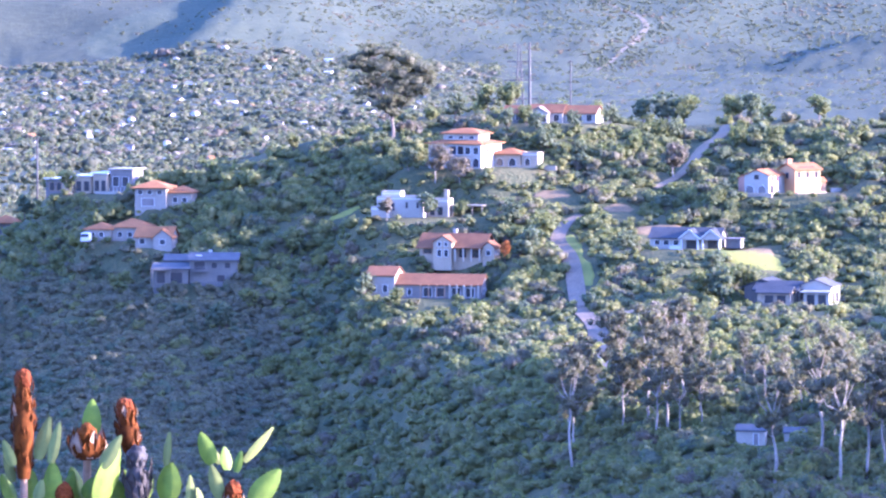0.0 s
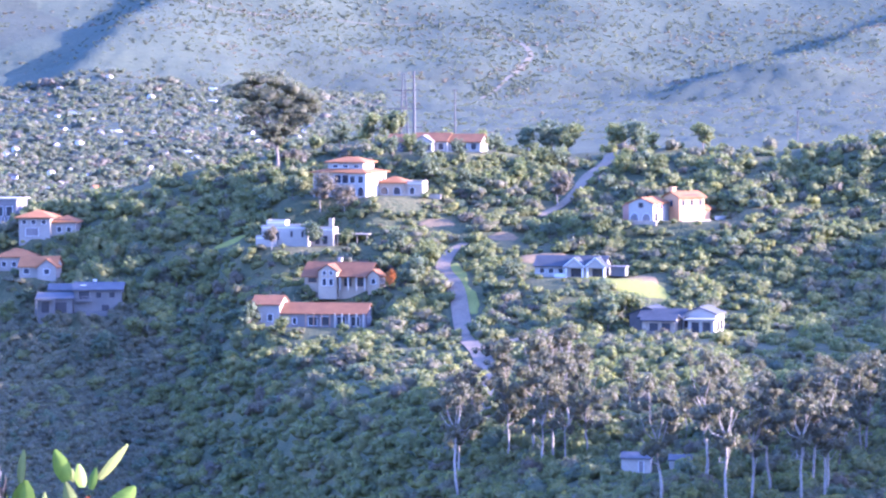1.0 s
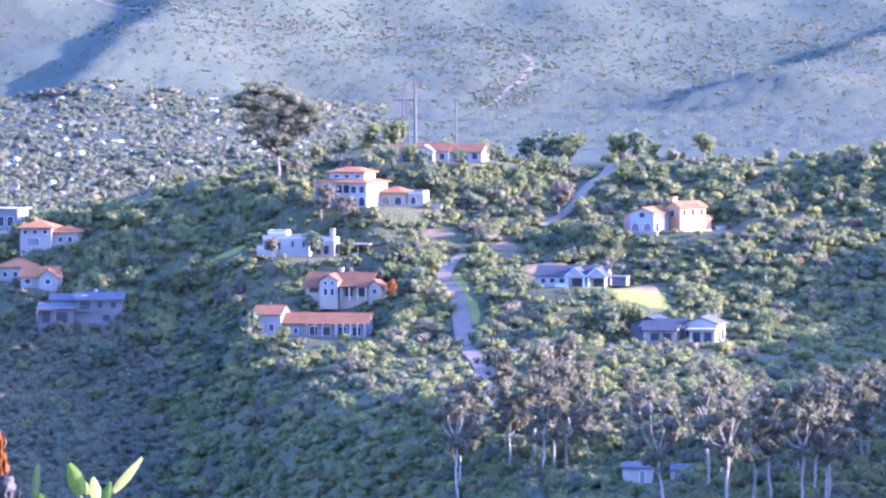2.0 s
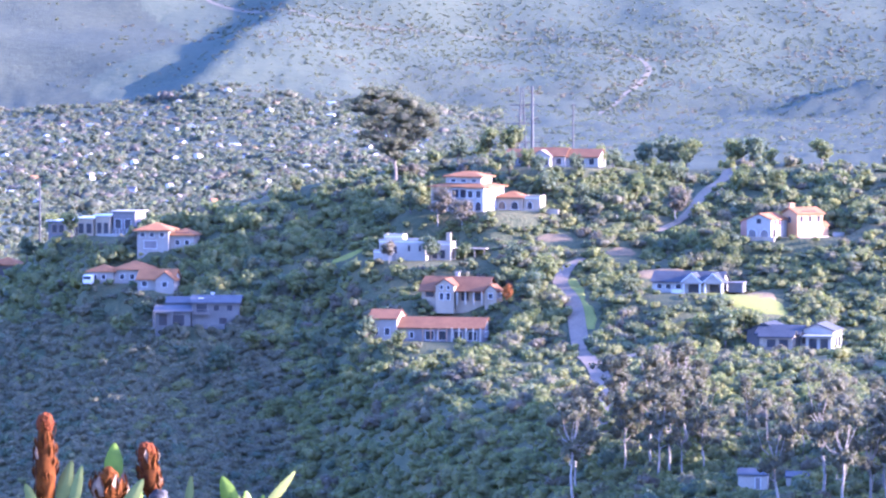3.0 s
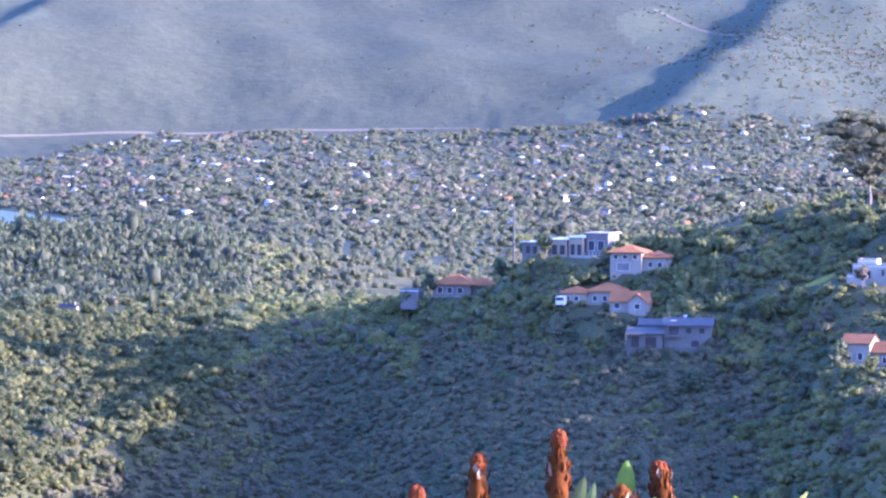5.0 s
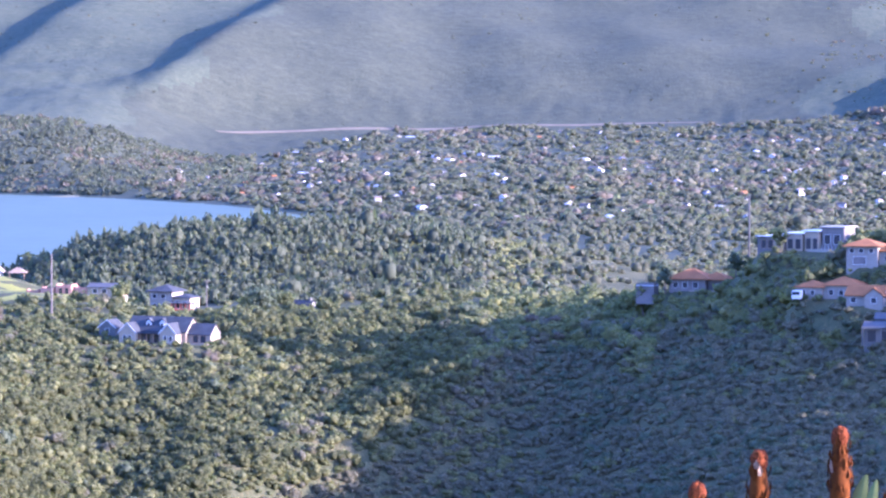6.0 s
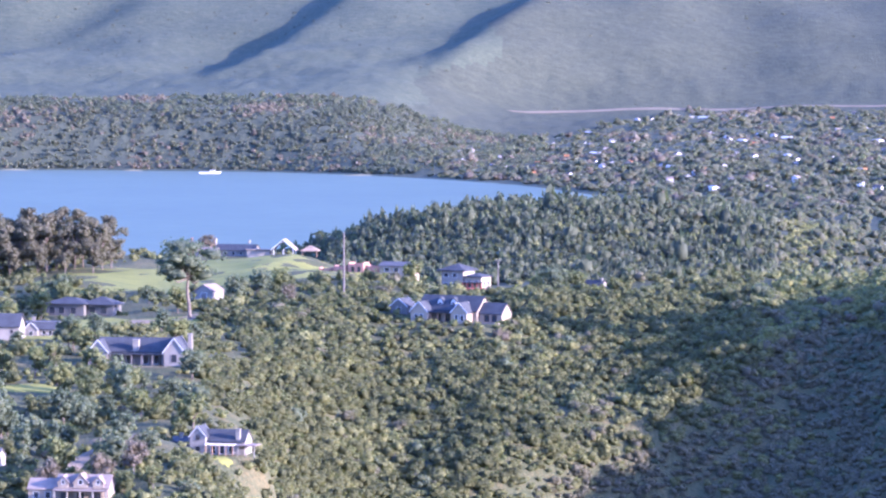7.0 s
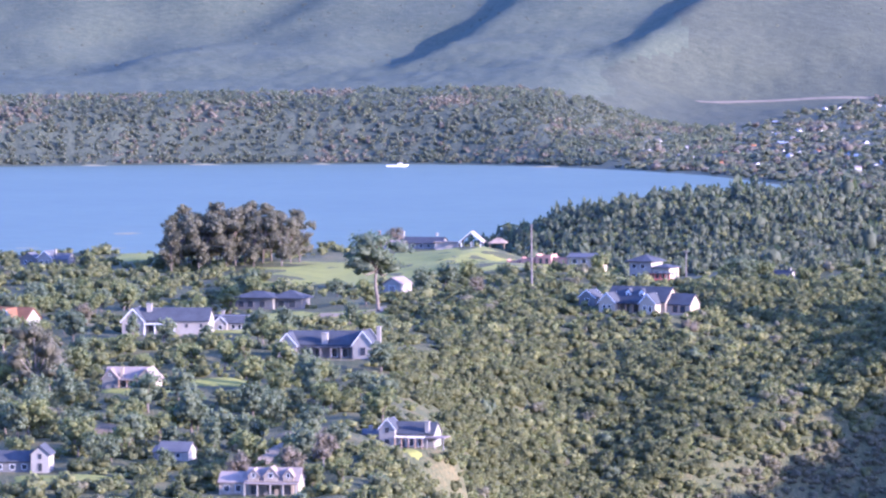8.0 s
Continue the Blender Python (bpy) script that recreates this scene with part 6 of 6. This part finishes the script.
def bank(label, b, d, rx, ry, z=0.25):
    cx, cy = spot(b, d)
    ang = np.linspace(0, math.tau, 40, endpoint=False)
    v = [(cx, cy, z)] + [(cx + rx * (1 + 0.15 * math.sin(3 * a)) * math.cos(a), cy + ry * (1 + 0.2 * math.sin(5 * a)) * math.sin(a), -0.3) for a in ang]
    f = [(0, 1 + i, 1 + (i + 1) % 40) for i in range(40)]
    tagged(new("sandbank", mesh_of("sandbank", v, f, SAND, True)), label, "sandbank", kind="structure")


bank("weedy sandbank in the shallow lagoon", -15.65, 2300, 16, 22)
bank("weedy sandbank in the shallow lagoon", -15.9, 2140, 18, 10)
bank("weedy sandbank in the shallow lagoon", -17.0, 2150, 14, 10)
for b0, w in ((-16.1, 16), (-14.6, 20), (-9.9, 22), (-13.0, 12)):
    bank("pale sand at the far shore", b0, float(across(SHORE[0], np.array(b0))) - 8, w, 10, 0.9)
boat = new("boat")
tagged(boat, "small white motor boat on the lagoon", "boat")
x, y = spot(-11.98, 3440)
boat.matrix_basis = Matrix.Translation((x, y, 0)) @ Matrix.Rotation(0.15, 4, "Z")
solid("hull", [(-8, -1.6, 0.3), (6, -1.6, 0.3), (9, 0, 0.6), (6, 1.6, 0.3), (-8, 1.6, 0.3), (-8, -2, 1.9), (6, -2, 1.9), (10.5, 0, 2.4), (6, 2, 1.9), (-8, 2, 1.9)],
      [(0, 1, 6, 5), (1, 2, 7, 6), (2, 3, 8, 7), (3, 4, 9, 8), (4, 0, 5, 9), (5, 6, 7, 8, 9), (4, 3, 2, 1, 0)], WHITE, boat)
box("cabin", 1.0, -1.3, 1.904, 4, 2.6, 1.7, WHITE, boat, bevel=0.2)
box("cabin_window", 1.4, -1.34, 2.5, 3, 0.03, 0.7, GLASS, boat)

# ---- tracks on the mountain ----


FAR_TRACK = surface("far_gravel", (0.150, 0.128, 0.088), (0.098, 0.084, 0.060), size=12, fine=1.5, rough=0.95)


def far_track(label, rows):
    strip("road", label, rows, FAR_TRACK)


far_track("pale track winding up the far slope", WINDING_TRACK)
far_track("sandy road along the mountain's foot", FOOT_TRACK)
far_track("pale contour road on the mountain", CONTOUR_TRACK)

# ---- the shrub before the lookout ----
LEAF = surface("protea_leaf", (0.125, 0.170, 0.008), (0.065, 0.098, 0.006), size=0.05, fine=0.006, rough=0.6, specular=0.2)
LEAF_PALE = surface("protea_leaf_pale", (0.150, 0.160, 0.040), (0.090, 0.104, 0.028), size=0.05, fine=0.006, rough=0.7, specular=0.1)
FUZZ = surface("seed_head_fuzz", (0.125, 0.036, 0.008), (0.060, 0.016, 0.005), size=0.02, fine=0.003, rough=0.95, bump=0.004)
SCALE_M = surface("dry_scales", (0.105, 0.034, 0.004), (0.030, 0.010, 0.003), size=0.03, fine=0.004, rough=0.92)
PAPER = surface("papery_bract", (0.27, 0.20, 0.13), (0.15, 0.09, 0.055), size=0.03, fine=0.004, rough=0.9)
CHAR = surface("dark_scales", (0.030, 0.024, 0.022), (0.014, 0.011, 0.010), size=0.03, fine=0.004, rough=0.7)
STEM = surface("shrub_stem", (0.30, 0.20, 0.13), (0.18, 0.12, 0.08), size=0.05, fine=0.006, rough=0.85)


def blade(length, width, curl, fold=0.25, cells=8):
    """A leathery leaf: from its stalk up the z axis, folded along its midrib."""
    v, f = [], []
    for i in range(cells + 1):
        s = i / cells
        w = width * 0.5 * (math.sin(math.pi * min(1, 0.08 + s * 0.9) ** 0.8) ** 0.75 + 0.05)
        z, y = length * (s - 0.12 * curl * s * s), curl * length * s * s * 0.5
        for k in (-1, -0.5, 0, 0.5, 1):
            v.append((w * k, y + abs(k) * w * fold, z))
    for i in range(cells):
        for k in range(4):
            f.append((i * 5 + k, i * 5 + k + 1, i * 5 + k + 6, i * 5 + k + 5))
    n = len(v)
    v += [(x, y + 0.0012, z) for x, y, z in v]
    f += [tuple(n + q for q in reversed(g)) for g in f]
    return v, f


def add_leaf(parent, p, length, width, lean, turn, curl=0.3, material=None):
    """lean: degrees from upright to the right; turn: degrees about its own length."""
    v, f = blade(length, width, curl)
    ob = solid("leaf", v, f, material or LEAF, parent)
    for q in ob.data.polygons:
        q.use_smooth = True
    ob.matrix_basis = Matrix.Translation(p) @ Matrix.Rotation(radians(lean), 4, "Y") @ Matrix.Rotation(radians(turn), 4, "Z")
    return ob


def seed_head(parent, p, tall, width, seed, skin=None, tilt=0.0, top=None, paper=0.12, knob_size=1.0):
    """A spent flower head: a fuzzy knob over a spindle of overlapping scales."""
    rng = np.random.RandomState(seed)
    v, f = BALL[3]
    knob = v * (1 + 0.22 * rng.uniform(-0.5, 0.5, (len(v), 1))) * np.array([0.36, 0.36, 0.48]) * width * knob_size + np.array([0, 0, tall - width * 0.42])
    head = under("seed_head", mesh_of("seed_head", knob, f, top or FUZZ), parent, "rust-brown fuzzy spent flower head")
    head.matrix_basis = Matrix.Translation(p) @ Matrix.Rotation(radians(tilt), 4, "Y")
    rows = []
    for i in range(11):
        s = i / 10
        r = width * 0.5 * (0.42 + 0.58 * math.sin(math.pi * (0.08 + 0.8 * s)))
        rows.append(r)
    hv, hf = tube([(0, 0, (tall - width * 0.6) * i / 10) for i in range(11)], [r * 0.86 for r in rows], 12)
    under("core", mesh_of("core", hv, hf, skin or SCALE_M, True), head)
    for i in range(46):
        s = rng.uniform(0.03, 0.97)
        a = rng.uniform(0, math.tau)
        r = np.interp(s, np.linspace(0, 1, 11), rows) * 0.9
        l, w = width * rng.uniform(0.35, 0.6), width * rng.uniform(0.16, 0.28)
        z = (tall - width * 0.6) * s
        out = np.array([math.cos(a), math.sin(a), 0])
        side = np.array([-math.sin(a), math.cos(a), 0])
        base, tip = out * r + (0, 0, z), out * (r + width * rng.uniform(0.02, 0.12)) + np.array([0, 0, z + l])
        mid = (base + tip) / 2 + out * width * 0.06
        sv = [base - side * w * 0.4, base + side * w * 0.4, mid + side * w * 0.5, tip, mid - side * w * 0.5]
        m = PAPER if rng.rand() < paper else (skin or SCALE_M)
        solid("scale", sv, [(0, 1, 2, 3, 4)], m, head)
    return head


shrub = new("protea_shrub")
tagged(shrub, "flowering shrub with rusty seed heads and leathery green leaves", "shrub")
FRONT = 3.0


def near(x, z, y=0.0):
    return Vector((x, FRONT + y, EYE + z))


HEADS = [(-0.1283, -0.2949, 0.075, 0.018, 0), (-0.0844, -0.2726, 0.075, 0.018, 0), (-0.027, -0.2543, 0.078, 0.0175, 0),
         (0.0498, -0.2762, 0.040, 0.0185, -8), (0.0, -0.335, 0.05, 0.02, 0)]
for i, (x, z, tall, width, tilt) in enumerate(HEADS):
    seed_head(shrub, near(x, z - tall, 0.01 * (i % 2)), tall, width, 400 + i, None, tilt)
    v, f = tube([near(x * 0.4, -2.3, 0.25), near(x * 0.75, -0.8, 0.12), near(x, z - tall - 0.1, 0.02), near(x, z - tall + 0.004, 0.01 * (i % 2))], [0.010, 0.006, 0.0032, 0.0028], 8)
    under("stem", mesh_of("stem", v, f, STEM, True), shrub)
# the dark neck under the tilted head
seed_head(shrub, near(0.0535, -0.352), 0.042, 0.021, 420, CHAR, 0, CHAR, paper=0.0)
# the opened head between them, and the leafy shoot
seed_head(shrub, near(0.018, -0.319), 0.027, 0.026, 430, None, 0, SCALE_M, paper=0.45, knob_size=0.8)
seed_head(shrub, near(0.122, -0.372), 0.036, 0.016, 431)
for x, z in ((0.018, -0.318), (0.122, -0.372), (0.0535, -0.352)):
    v, f = tube([near(x * 0.4, -2.3, 0.25), near(x * 0.8, -0.8, 0.12), near(x, z, 0.01)], [0.010, 0.006, 0.003], 8)
    under("stem", mesh_of("stem", v, f, STEM, True), shrub)
# leaves: the foot and the tip, across and up from the eye, the width, and 1 for the paler ones
LEFT_LEAVES = [(0.0261, -0.3488, 0.0434, -0.3114, 0.0169, 0), (0.0209, -0.3058, 0.0213, -0.2784, 0.0121, 0), (0.0181, -0.3074, 0.0172, -0.2953, 0.0072, 0),
    (0.0281, -0.3235, 0.0402, -0.3006, 0.0088, 1), (-0.0069, -0.3516, -0.0081, -0.3207, 0.0129, 0), (-0.023, -0.3488, -0.0242, -0.3259, 0.0113, 0),
    (0.012, -0.35, 0.0092, -0.3267, 0.0113, 0), (0.0221, -0.3488, 0.0213, -0.3331, 0.0161, 0), (0.0362, -0.3516, 0.0382, -0.3348, 0.0161, 0),
    (0.0615, -0.3476, 0.0454, -0.3287, 0.0064, 0), (0.0744, -0.3492, 0.0756, -0.3227, 0.0161, 0)]
MIDDLE_LEAVES = [(0.0736, -0.3235, 0.0744, -0.3006, 0.0056, 1), (0.0494, -0.3179, 0.0482, -0.3046, 0.0048, 1), (-0.0342, -0.3219, -0.0423, -0.3046, 0.0072, 1),
    (-0.0173, -0.3179, -0.0109, -0.2885, 0.0097, 1), (-0.0081, -0.3195, -0.0033, -0.2913, 0.0072, 1), (0.1074, -0.3243, 0.0985, -0.3026, 0.0105, 0),
    (0.1134, -0.3251, 0.1065, -0.3126, 0.0056, 1), (0.1178, -0.3259, 0.1166, -0.3098, 0.008, 0), (0.1234, -0.3283, 0.1263, -0.3134, 0.0056, 0),
    (0.1299, -0.3219, 0.1516, -0.2994, 0.006, 1), (0.1347, -0.3516, 0.154, -0.3275, 0.0145, 0)]
RIGHT_LEAVES = [(0.1126, -0.3484, 0.1057, -0.3247, 0.0088, 1), (0.0905, -0.3516, 0.0913, -0.3299, 0.0056, 1), (0.0993, -0.35, 0.0965, -0.338, 0.0048, 1),
    (-0.0342, -0.3508, -0.0403, -0.3299, 0.0097, 0), (0.002, -0.3468, 0.006, -0.3287, 0.008, 0), (-0.0584, -0.3468, -0.0503, -0.3207, 0.0097, 1),
    (-0.0664, -0.3508, -0.0725, -0.3267, 0.008, 0), (-0.0182, -0.3468, -0.0157, -0.3315, 0.008, 1), (0.0543, -0.3508, 0.0631, -0.3327, 0.0105, 0),
    (-0.0342, -0.3348, -0.0391, -0.3146, 0.0064, 1)]
rng = np.random.RandomState(440)
for i, (x0, z0, x1, z1, w, pale) in enumerate(LEFT_LEAVES + MIDDLE_LEAVES + RIGHT_LEAVES):
    lean = math.degrees(math.atan2(x1 - x0, z1 - z0))
    add_leaf(shrub, near(x0, z0, rng.uniform(-0.02, 0.02)), math.hypot(x1 - x0, z1 - z0) * 1.06, w * 1.1, lean, rng.uniform(-35, 35), 0.3, LEAF_PALE if pale else LEAF)
